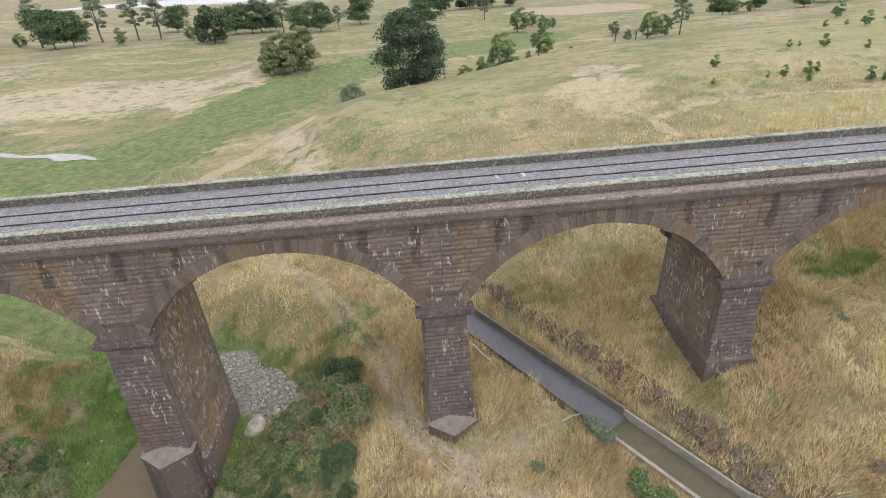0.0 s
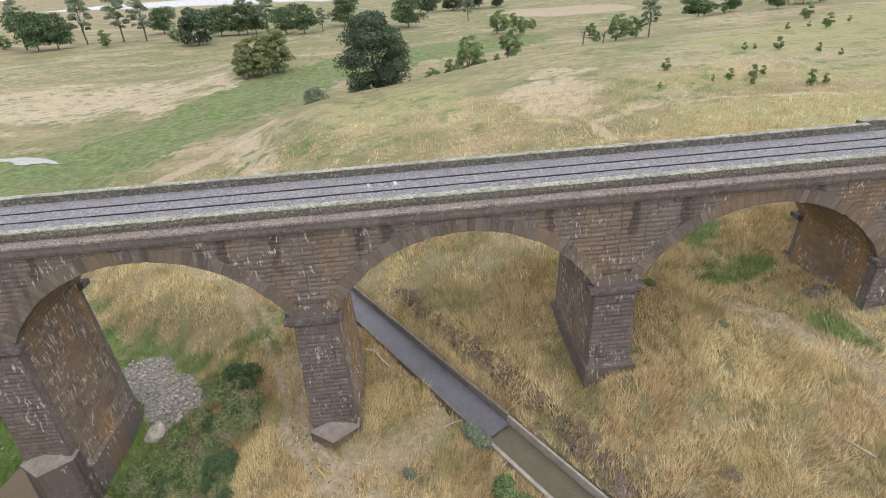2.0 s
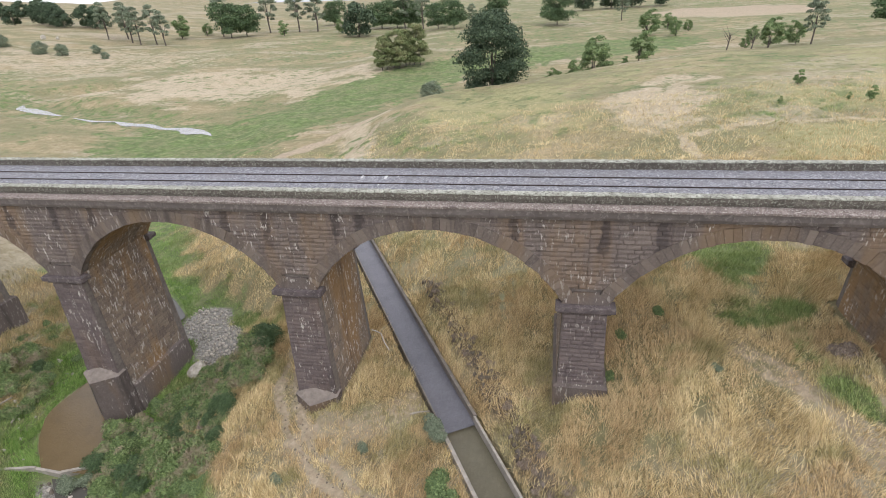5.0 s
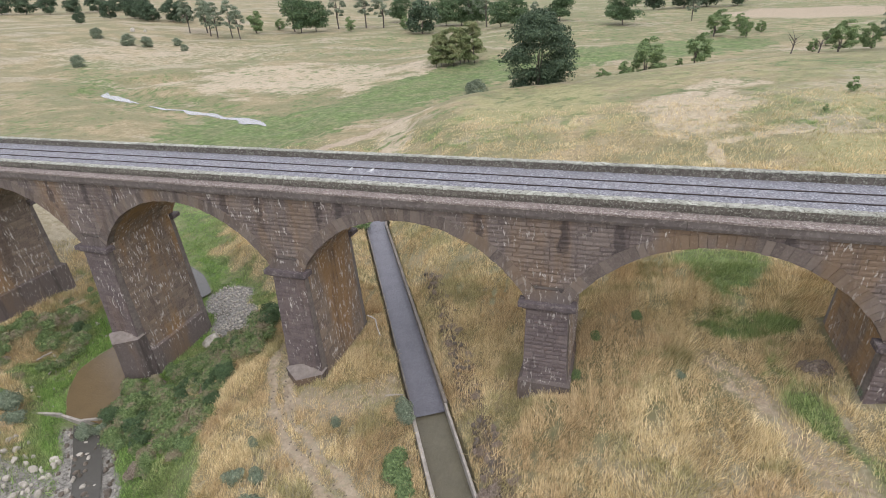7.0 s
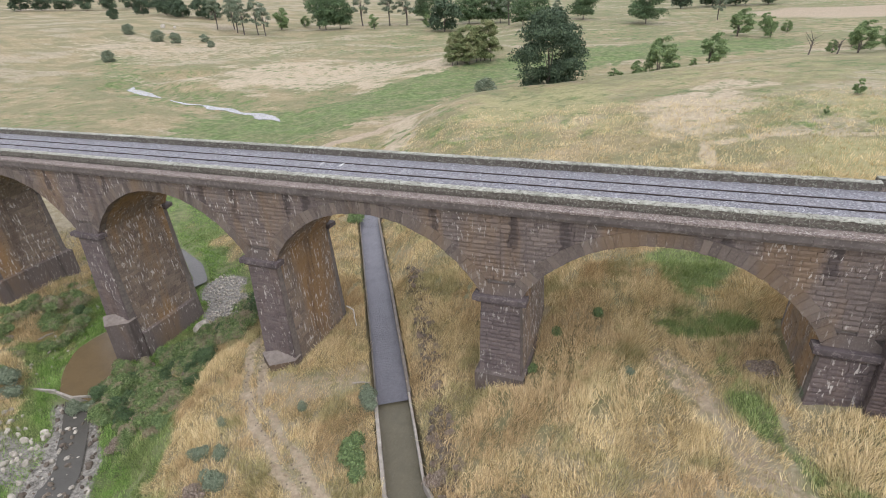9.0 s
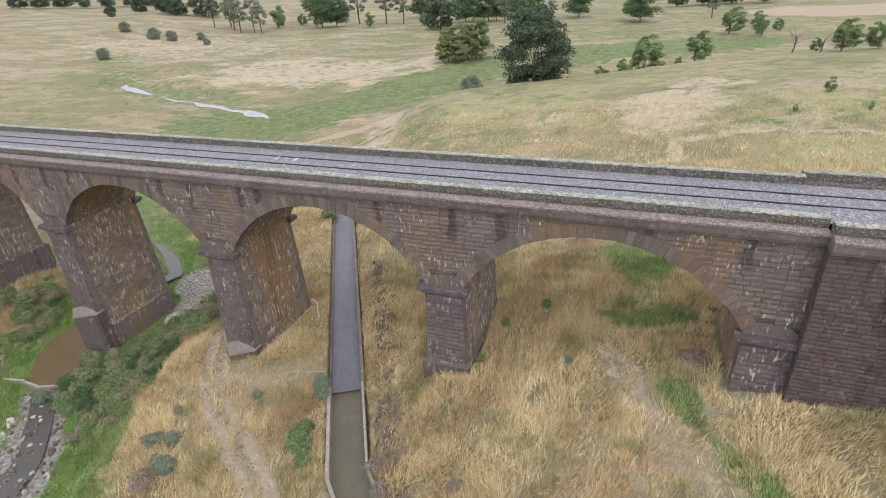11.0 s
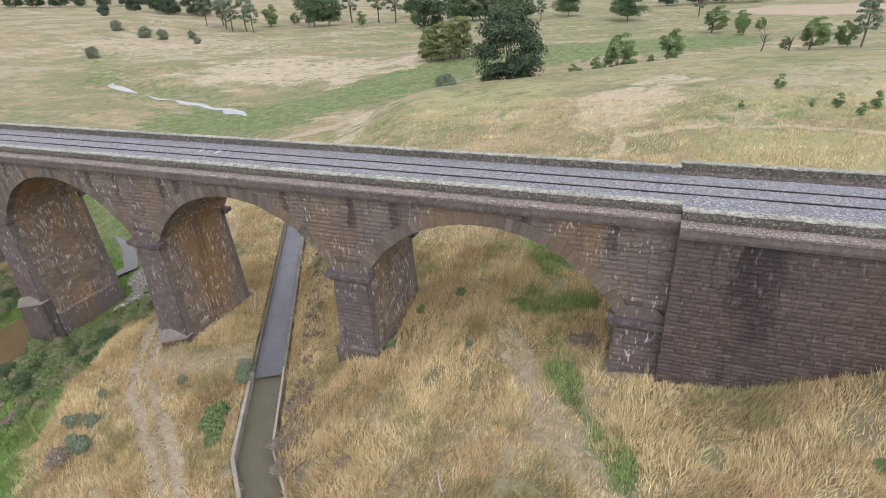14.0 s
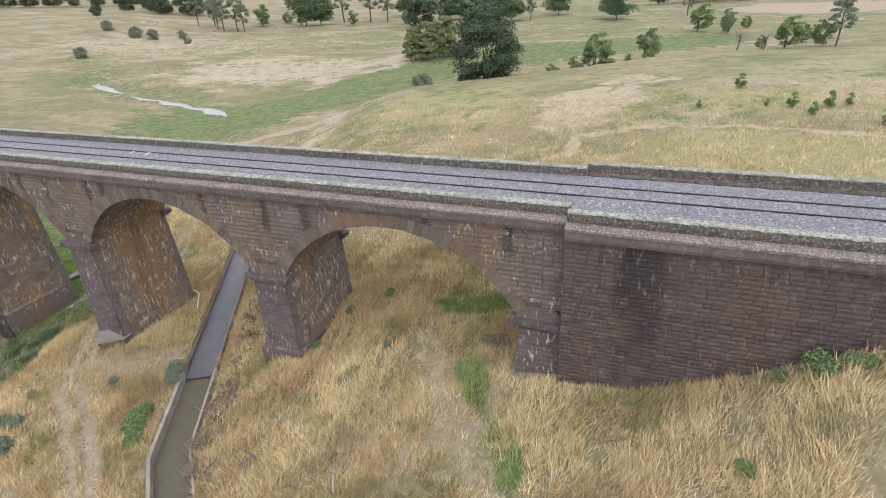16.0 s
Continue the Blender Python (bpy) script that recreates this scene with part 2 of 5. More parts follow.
def spoil(x, y):
    """The low ridge of rock and brush heaped beside the canal."""
    off = x - canal_x(y) - np.interp(y, [-9, 12], [3.4, 5.1])
    return smooth(1.5, 0.4, np.abs(off) + 0.4 * wave(x, y, 3, 31)) * smooth(-14, -9, y) * smooth(21, 15, y)


def height(x, y):
    x, y = np.asarray(x, float), np.asarray(y, float)
    d = x - creek_x(y)
    far = smooth(25, 90, y)
    set_back = smooth(-11, -4, y) * 4.0
    right = smooth(4.5 + set_back, 17 + set_back + 16 * far, d) * (4.3 - 2.2 * far)
    left = smooth(4.0, 24 + 45 * far, -d) * (5.2 - 2.7 * far)
    base = -4.3 + 0.7 * far + right + left
    base = base + 3.2 * smooth(140, 210, y) * smooth(-120, -40, x)
    base = base + 16.0 * smooth(-215, -420, x) * smooth(20, 160, y) * smooth(900, 500, y)
    base = base + 9.0 * smooth(-38, -75, x) * smooth(40, 5, y)
    top = 3.0 + 0.09 * np.clip(x, 0, 60) + 0.03 * np.clip(x - 60, 0, 300) + 0.045 * np.clip(y, -40, 70) - 0.0006 * np.clip(y - 70, 0, 90) ** 2
    m = smooth(-9, 18, x - hill_edge(y))
    base = base * (1 - m) + np.maximum(top, base) * m
    base = base - 0.9 * smooth(11, 3, np.hypot(x - 37.5, y + 7)) - 0.45 * smooth(9, 3, np.hypot(x - 36, y - 8))
    # bank against the wing wall, and the railway's own embankment past it
    wing = smooth(43.5, 46, x) * smooth(-26, -4, y) * smooth(30, 10, y)
    base = base * (1 - wing) + np.maximum(base, np.clip(5.3 + 0.53 * (x - 44.8), 4.2, 15.6)) * wing
    wing = smooth(-64, -76, x) * smooth(-28, -3, y) * smooth(34, 9, y)
    base = base * (1 - wing) + np.maximum(base, 15.6) * wing
    # the upper creek's bed, and the basin of the lake
    up = near_line(x, y, UPPER)
    base = base * (1 - smooth(16, 7, up)) - 4.2 * smooth(16, 7, up)
    shore = 1020 - 0.7 * np.clip(x + 96, -900, 0)
    base = base - 16.0 * smooth(0, 160, y - shore) * smooth(60, -90, x) * smooth(2700, 2300, y)
    base = base + 34.0 * smooth(2400, 3300, y) + 65.0 * smooth(-440, -1500, x) * smooth(1500, 900, y)
    near = smooth(150, 60, np.hypot(x, y))
    base = base + 0.16 * wave(x, y, 9, 1) * (0.35 + near) + 0.6 * wave(x, y, 70, 2) * smooth(60, 160, y) * smooth(9, 40, up)
    # the canal's cutting
    c = np.abs(x - canal_x(y)) * 0.86
    on = smooth(60, 45, y) * smooth(-62, -50, y)
    base = base * (1 - on * smooth(4.5, 1.6, c)) + 0.05 * on * smooth(4.5, 1.6, c)
    base = base - 1.9 * on * smooth(1.75, 1.35, c)
    return base + 0.5 * spoil(x, y)


def ground_at(x, y):
    return float(height(x, y))


TRACK = ((-28, 40), (-20, 30), (-13, 23), (-7.6, 13.4), (-4.8, 7), (-3.4, 0.5), (-1.0, -3.5), (2, -6.6), (6.4, -9.4), (11, -12.6), (20, -19), (34, -30))
SPUR = ((0.5, -5), (4.5, -2.6), (8, 0.2))
FARM_TRACK = ((-52, 45), (-45, 60), (-41, 68), (-37, 75), (-32, 87), (-25, 100), (-17, 110), (-9, 117))
RUT = ((-22.5, 54), (-21.8, 70), (-20.5, 84))
FOOTPATH = ((32.6, 3.4), (34.3, 0.4), (36.7, -3.4), (38.6, -6.2), (42, -10), (50, -20))


def cover(x, y):
    """How green, how bare and how stony the ground is."""
    d = x - creek_x(y)
    w = wave(x, y, 7, 5)
    far = smooth(25, 80, y)
    side = np.where(d > 0, 0.78 + 0.25 * far, 1.0 - 0.3 * smooth(6, 12, y))
    green = smooth(13 + 10 * far, 5 + 6 * far, np.abs(d) * side + 2 * w) * smooth(104, 90, y)
    valley = near_line(x, y, ((-82, 92), (-62, 96), (-46, 135), (-30, 172), (10, 200), (60, 225)))
    green = np.maximum(green, 1.25 * smooth(27, 10, valley + 4 * w))
    upper = near_line(x, y, ((-80, 100), (-110, 118), (-150, 128), (-200, 150), (-260, 200)))
    green = np.maximum(green, 0.6 * smooth(16, 5, upper + 3 * w))
    green = np.maximum(green, 0.78 * smooth(5.6, 2.6, np.hypot((x - 34.8) * 1.15, (y - 15.5) * 0.85) + 0.6 * w))
    green = np.maximum(green, 0.76 * smooth(4.6, 2.2, np.hypot((x - 35.2) * 0.9, (y - 7.4) * 1.7) + 0.5 * w))
    green = np.maximum(green, 0.58 * smooth(1.5, 0.4, near_line(x, y, ((37.6, 6), (36.6, 1.3), (38, -1.4), (39.6, -3.6), (41, -6), (43.5, -10))) + 0.35 * w))
    green = np.maximum(green, 0.45 * smooth(180, 260, y) * smooth(-260, -120, x))
    green = np.maximum(green, (0.3 + 0.12 * wave(x, y, 45, 21)) * smooth(42, 60, y) * smooth(-300, -200, x))
    green = np.maximum(green, 0.5 * smooth(7, 3, np.hypot(x + 11, (y - 13) * 0.7) + w))
    far_off = near_line(x, y, TRACK)
    track = smooth(1.6, 0.6, far_off + 0.35 * w) * (1 - 0.6 * smooth(0.55, 0.15, far_off + 0.15 * w)) * (1 - 0.35 * smooth(5, 10, y))
    bare = np.maximum(track, 0.62 * smooth(3.0, 0.6, near_line(x, y, SPUR) + 0.6 * w))
    bare = np.maximum(bare, smooth(3.6, 1.4, near_line(x, y, FARM_TRACK) + 0.5 * w))
    bare = np.maximum(bare, 0.7 * smooth(1.9, 0.5, near_line(x, y, FOOTPATH) + 0.3 * w))
    bare = np.maximum(bare, 0.9 * smooth(46, 40, np.hypot((x - 128) * 0.8, y - 372)))
    bare = np.maximum(bare, 0.8 * smooth(1.2, 0.5, near_line(x, y, RUT) + 0.2 * w))
    stony = smooth(3.4, 2.0, near_line(x, y, ((-22.5, 15.5), (-18.5, 12), (-16, 8.5))) + 0.6 * w)
    stony = np.maximum(stony, smooth(4.2, 2.6, np.abs(d) + 0.5 * w) * smooth(-7.5, -9.5, y))
    stony = np.maximum(stony, 0.8 * smooth(4.0, 2.0, np.hypot((x + 19.5) * 0.7, y + 15.5) + 0.6 * w))
    return green, bare, stony


def tone(x, y):
    """How bleached, how olive and how much like brown spoil the dry ground is."""
    w = wave(x, y, 26, 41)
    edge = x - hill_edge(y)
    pale = 0.9 * smooth(20, 9, np.hypot((x - 38 - 0.25 * (y - 72)) * 1.5, (y - 72) * 0.75) + 4 * w)
    pale = np.maximum(pale, 0.9 * smooth(7, 2, np.abs(edge - 1) + 2 * w) * smooth(52, 66, y) * smooth(150, 120, y))
    pale = np.maximum(pale, 0.8 * smooth(46, 26, np.hypot((x + 108) * 0.62, (y - 172) * 1.05) + 10 * w))
    pale = np.maximum(pale, 0.5 * smooth(60, 30, np.hypot((x + 240) * 0.5, (y - 240) * 0.8) + 12 * w))
    strip = near_line(x, y, ((37.5, 41.5), (37, 50), (46, 53.5), (58, 51.5), (75, 47)))
    pale = np.maximum(pale, 0.85 * smooth(1.5, 0.5, strip + 0.3 * wave(x, y, 5, 42)))
    olive = 0.85 * smooth(4, 14, x - 37) * smooth(54, 49, y + 0.12 * (x - 45)) * smooth(24, 34, y)
    olive = np.maximum(olive, 0.8 * smooth(22, 10, np.hypot(x - 8, (y - 84) * 0.8) + 5 * w))
    olive = np.maximum(olive, 0.7 * smooth(9, 4, np.abs(y - 64 + 0.15 * (x - 60)) + 3 * w) * smooth(46, 58, x))
    olive = np.maximum(olive, 0.75 * smooth(12, 30, edge - 80 + 8 * w) * smooth(60, 80, y))
    olive = np.maximum(olive, 0.42 * smooth(8, 20, edge + 3 * w) * smooth(50, 62, y) * smooth(150, 120, y))
    return pale, olive * (1 - pale), spoil(x, y)


def ground_material():
    k = Mat("dry_grassland", 0.95)
    a = k.attr("cover")
    flat = k.scaled(1.0, 1.6, 1.0)
    straw = k.ramp(k.noise(0.3, 7, 0.72, flat), (0.3, (0.23, 0.19, 0.1)), (0.48, (0.37, 0.305, 0.175)), (0.68, (0.56, 0.475, 0.31)))
    mid = k.ramp(k.noise(0.09, 6, 0.68, flat), (0.36, (0.18, 0.185, 0.078)), (0.62, (0.42, 0.335, 0.19)))
    col = k.mix(0.5, straw, mid)
    col = k.mix(k.step(k.noise(0.032, 5, 0.62, flat), 0.44, 0.55, 0.0, 0.9), col, k.ramp(k.noise(0.5, 6, 0.75), (0.3, (0.125, 0.145, 0.06)), (0.7, (0.28, 0.275, 0.14))))
    col = k.mix(k.step(k.noise(0.021, 5, 0.62, k.scaled(1.0, 2.0, 1.0)), 0.52, 0.62, 0.0, 0.75), col, k.ramp(k.noise(0.7, 5, 0.7), (0.3, (0.35, 0.295, 0.2)), (0.7, (0.58, 0.51, 0.375))))
    tuft = k.math("MULTIPLY", k.step(k.noise(0.8, 5, 0.8), 0.52, 0.64), k.step(k.noise(0.06, 3), 0.36, 0.56))
    col = k.mix(k.math("MULTIPLY", tuft, 0.62), col, (0.125, 0.115, 0.055))
    col = k.mix(k.step(k.noise(1.7, 5, 0.8), 0.54, 0.74, 0.0, 0.45), col, (0.6, 0.54, 0.41))
    fine = k.noise(5.0, 5, 0.8)
    col = k.mix(k.step(fine, 0.3, 0.75, 0.5, 0.0), col, (0.15, 0.125, 0.075))
    col = k.mix(k.step(k.noise(0.9, 4, 0.7), 0.46, 0.62, 0.0, 0.5), col, (0.2, 0.17, 0.085))
    col = k.mix(1.0, col, (0.88, 0.88, 0.92), "MULTIPLY")
    o = k.attr("tone")
    fleck = k.noise(1.1, 6, 0.8)
    col = k.mix(k.math("MULTIPLY", k.step(k.math("ADD", o[0], k.step(k.noise(0.25, 6, 0.75), 0.3, 0.7, -0.35, 0.35)), 0.25, 0.8), 0.8), col, k.ramp(fleck, (0.3, (0.24, 0.192, 0.128)), (0.5, (0.385, 0.325, 0.235)), (0.7, (0.51, 0.44, 0.335))))
    col = k.mix(k.math("MULTIPLY", k.step(k.math("ADD", o[1], k.step(k.noise(0.2, 6, 0.75), 0.3, 0.7, -0.35, 0.35)), 0.25, 0.8), 0.8), col, k.ramp(fleck, (0.3, (0.15, 0.155, 0.066)), (0.5, (0.255, 0.245, 0.12)), (0.72, (0.37, 0.335, 0.185))))
    green = k.ramp(k.noise(0.5, 7, 0.75), (0.32, (0.055, 0.08, 0.028)), (0.5, (0.115, 0.165, 0.055)), (0.68, (0.22, 0.26, 0.115)))
    green = k.mix(k.step(k.noise(0.13, 6, 0.75), 0.42, 0.58, 0.0, 0.75), green, k.ramp(k.noise(0.9, 5, 0.75), (0.3, (0.08, 0.09, 0.04)), (0.7, (0.24, 0.235, 0.125))))
    green = k.mix(k.step(k.noise(0.4, 6, 0.75), 0.46, 0.6, 0.0, 0.6), green, (0.062, 0.092, 0.034))
    blot = k.math("ADD", a[0], k.step(k.noise(0.22, 6, 0.75), 0.3, 0.7, -0.5, 0.4))
    col = k.mix(k.step(blot, 0.25, 0.75), col, green)
    col = k.mix(k.step(o[2], 0.2, 0.8, 0.0, 0.85), col, k.ramp(k.noise(2.4, 6, 0.8), (0.34, (0.045, 0.036, 0.028)), (0.55, (0.13, 0.1, 0.075)), (0.7, (0.25, 0.205, 0.16))))
    dirt = k.ramp(k.noise(1.6, 6, 0.75), (0.3, (0.2, 0.155, 0.105)), (0.55, (0.34, 0.28, 0.2)), (0.7, (0.45, 0.385, 0.29)))
    edge = k.math("ADD", a[1], k.step(k.noise(1.3, 6, 0.75), 0.3, 0.7, -0.45, 0.3))
    col = k.mix(k.step(edge, 0.25, 0.85), col, dirt)
    rock = k.ramp(k.noise(3.0, 5, 0.8), (0.36, (0.07, 0.066, 0.055)), (0.64, (0.33, 0.315, 0.28)))
    col = k.mix(k.step(a[2], 0.3, 0.7), col, rock)
    return k.done(col, k.noise(4.0, 6, 0.75), 0.8, 0.12)


GROUND = ground_material()


def grid_lines(lo, hi, step, far_lo, far_hi):
    """Even steps in the middle, ever longer ones outward."""
    mid = list(np.arange(lo, hi + 0.01, step))
    s, v = step, hi
    while v < far_hi:
        s *= 1.045
        v += s
        mid.append(v)
    s, v = step, lo
    while v > far_lo:
        s *= 1.045
        v -= s
        mid.insert(0, v)
    return np.array(mid)


def make_ground():
    xs, ys = grid_lines(-50, 62, 0.5, -2600, 2600), grid_lines(-22, 42, 0.5, -900, 4200)
    gx, gy = np.meshgrid(xs, ys)
    gz = height(gx, gy)
    nx, ny = len(xs), len(ys)
    i = np.arange(nx * ny).reshape(ny, nx)
    quads = np.stack((i[:-1, :-1], i[:-1, 1:], i[1:, 1:], i[1:, :-1]), -1).reshape(-1, 4)
    me = raw_mesh("ground", np.stack((gx, gy, gz), -1).reshape(-1, 3).tolist(), quads.tolist(), GROUND, True)
    g, b, s = cover(gx, gy)
    layer = me.color_attributes.new("cover", "FLOAT_COLOR", "POINT")
    layer.data.foreach_set("color", np.stack((g, b, s, np.ones_like(g)), -1).astype(np.float32).ravel())
    layer = me.color_attributes.new("tone", "FLOAT_COLOR", "POINT")
    layer.data.foreach_set("color", np.stack((*tone(gx, gy), np.ones_like(g)), -1).astype(np.float32).ravel())
    return tagged(new("ground", me), "dry straw-coloured grassland with green creek flats and dirt tracks", "ground", kind="structure")


make_ground()

# ---- the viaduct ----
BAY, RISE_Z, CROWN_Z, BODY = 21.2, 10.9, 16.0, 1.62
PIERS = (-42.4, -21.2, 0.0, 21.2)
ENDS = (-63.6, 42.4)
DEPTH, TOP = 8.15, 17.05
HALF = BAY / 2 - BODY
RADIUS = (HALF * HALF + (CROWN_Z - RISE_Z) ** 2) / (2 * (CROWN_Z - RISE_Z))
CENTRE_Z, RING = CROWN_Z - RADIUS, 0.95
OPEN = math.asin(HALF / RADIUS)
viaduct = thing("viaduct", "five-arched dark bluestone railway viaduct with lichened parapets", "viaduct")
rnd = random.Random(5)


def block_mesh(name, material, seed, rough=0.16):
    """A rock-faced block, one metre each way, its face towards -y."""
    r = random.Random(seed)
    bm = bmesh.new()
    n, m = 4, 3
    grid = []
    for j in range(m):
        row = []
        for i in range(n):
            edge = i in (0, n - 1) or j in (0, m - 1)
            x, z = (-0.5, -0.36, 0.36, 0.5)[i], (-0.5, 0.02, 0.5)[j]
            if 0 < i < n - 1:
                x += r.uniform(-0.1, 0.1)
            y = -0.5 - (0 if edge else r.uniform(0.4, 1.0) * rough)
            if not edge:
                z += r.uniform(-0.2, 0.2)
            row.append(bm.verts.new((x, y, z)))
        grid.append(row)
    for j in range(m - 1):
        for i in range(n - 1):
            bm.faces.new((grid[j][i], grid[j][i + 1], grid[j + 1][i + 1], grid[j + 1][i]))
    rim = [grid[0][i] for i in range(n)] + [grid[1][-1]] + [grid[2][i] for i in range(n - 1, -1, -1)] + [grid[1][0]]
    back = [bm.verts.new((v.co.x, 0.5, v.co.z)) for v in rim]
    for i in range(len(rim)):
        k = (i + 1) % len(rim)
        bm.faces.new((rim[k], rim[i], back[i], back[k]))
    me = bpy.data.meshes.new(name)
    bm.to_mesh(me)
    bm.free()
    me.materials.append(material)
    return me


BLOCKS = [block_mesh("stone", STONE, s) for s in range(10)]
PIER_BLOCKS = [block_mesh("stone", PIER_STONE, s + 90) for s in range(8)]
SIDE_BLOCKS = [block_mesh("stone", LIT_SEEPING, s + 60) for s in range(8)]
WING_BLOCKS = [block_mesh("stone", WING_STONE, s + 30, 0.12) for s in range(8)]


WING_JOINED = stone_material("purple_grey_wing_masonry", False, (0.7, 0.65, 0.7), 0.12, True, 0.2, 0.2)


def lay(parent, origin, along, up, width, tall, inside, seed, course=0.35, long=(0.55, 1.2), limit=280, blocks=BLOCKS, gap=0.016):
    """Courses of stone on a face. along and up are the face's unit vectors; inside(u, v) tells where the wall is and how far it runs."""
    r = random.Random(seed)
    along, up = Vector(along).normalized(), Vector(up).normalized()
    deep = up.cross(along).normalized()
    turn = Matrix((along, deep, up)).transposed().to_4x4()
    made, v = [], 0.0
    rows = max(1, round(tall / course))
    for j in range(rows):
        h = tall / rows
        v = (j + 0.5) * h
        for a, b in inside(v, h):
            u = a
            while u < b - 0.08:
                w = min(r.uniform(*long), b - u)
                if b - u - w < 0.3:
                    w = b - u
                made.append((u + w / 2, v, w - gap, h - gap, r.uniform(-0.012, 0.014)))
                u += w
    if len(made) > limit:
        step = len(made) - limit
        rest, made = made[:step], made[step:]
    else:
        rest = []
    for u, v, w, h, o in made:
        m = Matrix.Translation(Vector(origin) + along * u + up * v - deep * o) @ turn @ Matrix.Diagonal((w, 0.3, h, 1))
        link("stone", r.choice(blocks), parent, m)
    if rest:
        verts, faces = [], []
        for u, v, w, h, o in rest:
            me = r.choice(blocks)
            m = Matrix.Translation(Vector(origin) + along * u + up * v - deep * o) @ turn @ Matrix.Diagonal((w, 0.3, h, 1))
            k = len(verts)
            verts += [m @ p.co for p in me.vertices]
            faces += [[i + k for i in p.vertices] for p in me.polygons]
        ob = new("lower_stonework", raw_mesh("lower_stonework", verts, faces, STONE_JOINED if blocks is BLOCKS else LIT_SEEPING_JOINED if blocks is SIDE_BLOCKS else PIER_JOINED if blocks is PIER_BLOCKS else WING_JOINED))
        ob.parent = parent
        tagged(ob, kind="stuff")
    return made


def arch_z(x, radius=RADIUS):
    """The height of the arc over a place x from the bay's middle."""
    return CENTRE_Z + math.sqrt(max(radius * radius - x * x, 0.0))


def bay_core(mid):
    """Solid fill between the soffit and the deck, in one bay."""
    bm = bmesh.new()
    n = 40
    xs = [-BAY / 2] + [-HALF + 2 * HALF * i / n for i in range(n + 1)] + [BAY / 2]
    lows = [RISE_Z] + [arch_z(x) + 0.05 for x in xs[1:-1]] + [RISE_Z]
    for y, flip in ((0.14, False), (DEPTH - 0.14, True)):
        a = [bm.verts.new((mid + x, y, z)) for x, z in zip(xs, lows)]
        b = [bm.verts.new((mid + x, y, TOP)) for x in xs]
        for i in range(len(xs) - 1):
            q = (a[i], a[i + 1], b[i + 1], b[i])
            bm.faces.new(q[::-1] if flip else q)
        if flip:
            for i in range(len(xs) - 1):
                bm.faces.new((first[0][i + 1], first[0][i], a[i], a[i + 1]))
        first = (a, b)
    return bm


def wedge(bm, mid, a0, a1, y0, y1, r0, r1):
    """One voussoir between two angles from upright."""
    p = []
    for y in (y0, y1):
        for a, r in ((a0, r0), (a1, r0), (a1, r1), (a0, r1)):
            p.append(bm.verts.new((mid + math.sin(a) * r, y, CENTRE_Z + math.cos(a) * r)))
    for f in ((0, 1, 2, 3), (7, 6, 5, 4), (1, 0, 4, 5), (2, 1, 5, 6), (3, 2, 6, 7), (0, 3, 7, 4)):
        bm.faces.new([p[i] for i in f])


VOUSSOIRS = 45
turn_step = 2 * OPEN / VOUSSOIRS
bm = bmesh.new()
wedge(bm, 0, -turn_step / 2 + 0.0006, turn_step / 2 - 0.0006, -0.06, 0.65, RADIUS, RADIUS + RING)
for v in bm.verts:
    v.co.z -= CENTRE_Z
bevelled(bm, 0.01)
VOUSSOIR = bpy.data.meshes.new("voussoir")
bm.to_mesh(VOUSSOIR)
bm.free()
VOUSSOIR.materials.append(DRESSED)
MIDS = [x + BAY / 2 for x in (ENDS[0], *PIERS)]
for b, mid in enumerate(MIDS):
    span = part("arch_span", bay_core(mid), MORTAR, viaduct)
    r = random.Random(b)
    ring = part("soffit_course", bmesh.new(), LIT_SEEPING_JOINED, span)
    bm = bmesh.new()
    for i in range(VOUSSOIRS):
        a = -OPEN + turn_step * (i + 0.5)
        s = 1 + r.uniform(-0.003, 0.004)
        m = Matrix.Translation((mid, r.uniform(-0.015, 0.01), CENTRE_Z)) @ Matrix.Rotation(a, 4, "Y") @ Matrix.Diagonal((1, 1, s, 1))
        link("voussoir", VOUSSOIR, span, m)
        y = 0.66
        while y < DEPTH - 0.7:
            w = min(r.uniform(0.7, 1.4), DEPTH - 0.66 - y)
            o = r.uniform(-0.015, 0.02)
            wedge(bm, mid, a - turn_step / 2 + 0.0012, a + turn_step / 2 - 0.0012, y, y + w - 0.02, RADIUS + o, RADIUS + 0.4)
            y += w
        wedge(bm, mid, a - turn_step / 2 + 0.001, a + turn_step / 2 - 0.001, DEPTH - 0.65, DEPTH + 0.07, RADIUS, RADIUS + RING)
    bm.to_mesh(ring.data)
    bm.free()

    def inside(v, h, mid=mid):
        z = RISE_Z + v
        low, rr = z - h / 2, RADIUS + RING - 0.06
        e = rr * rr - (low + h - CENTRE_Z) ** 2
        half = math.sqrt(e) if e > 0 else 0.0
        if low < RISE_Z + 0.75:
            return []
        if half < 0.3:
            return [(0.0, BAY)]
        return [(0.0, BAY / 2 - half), (BAY / 2 + half, BAY)] if half < BAY / 2 else []
    lay(span, (mid - BAY / 2, 0.15, RISE_Z), (1, 0, 0), (0, 0, 1), BAY, TOP - RISE_Z, inside, 20 + b)


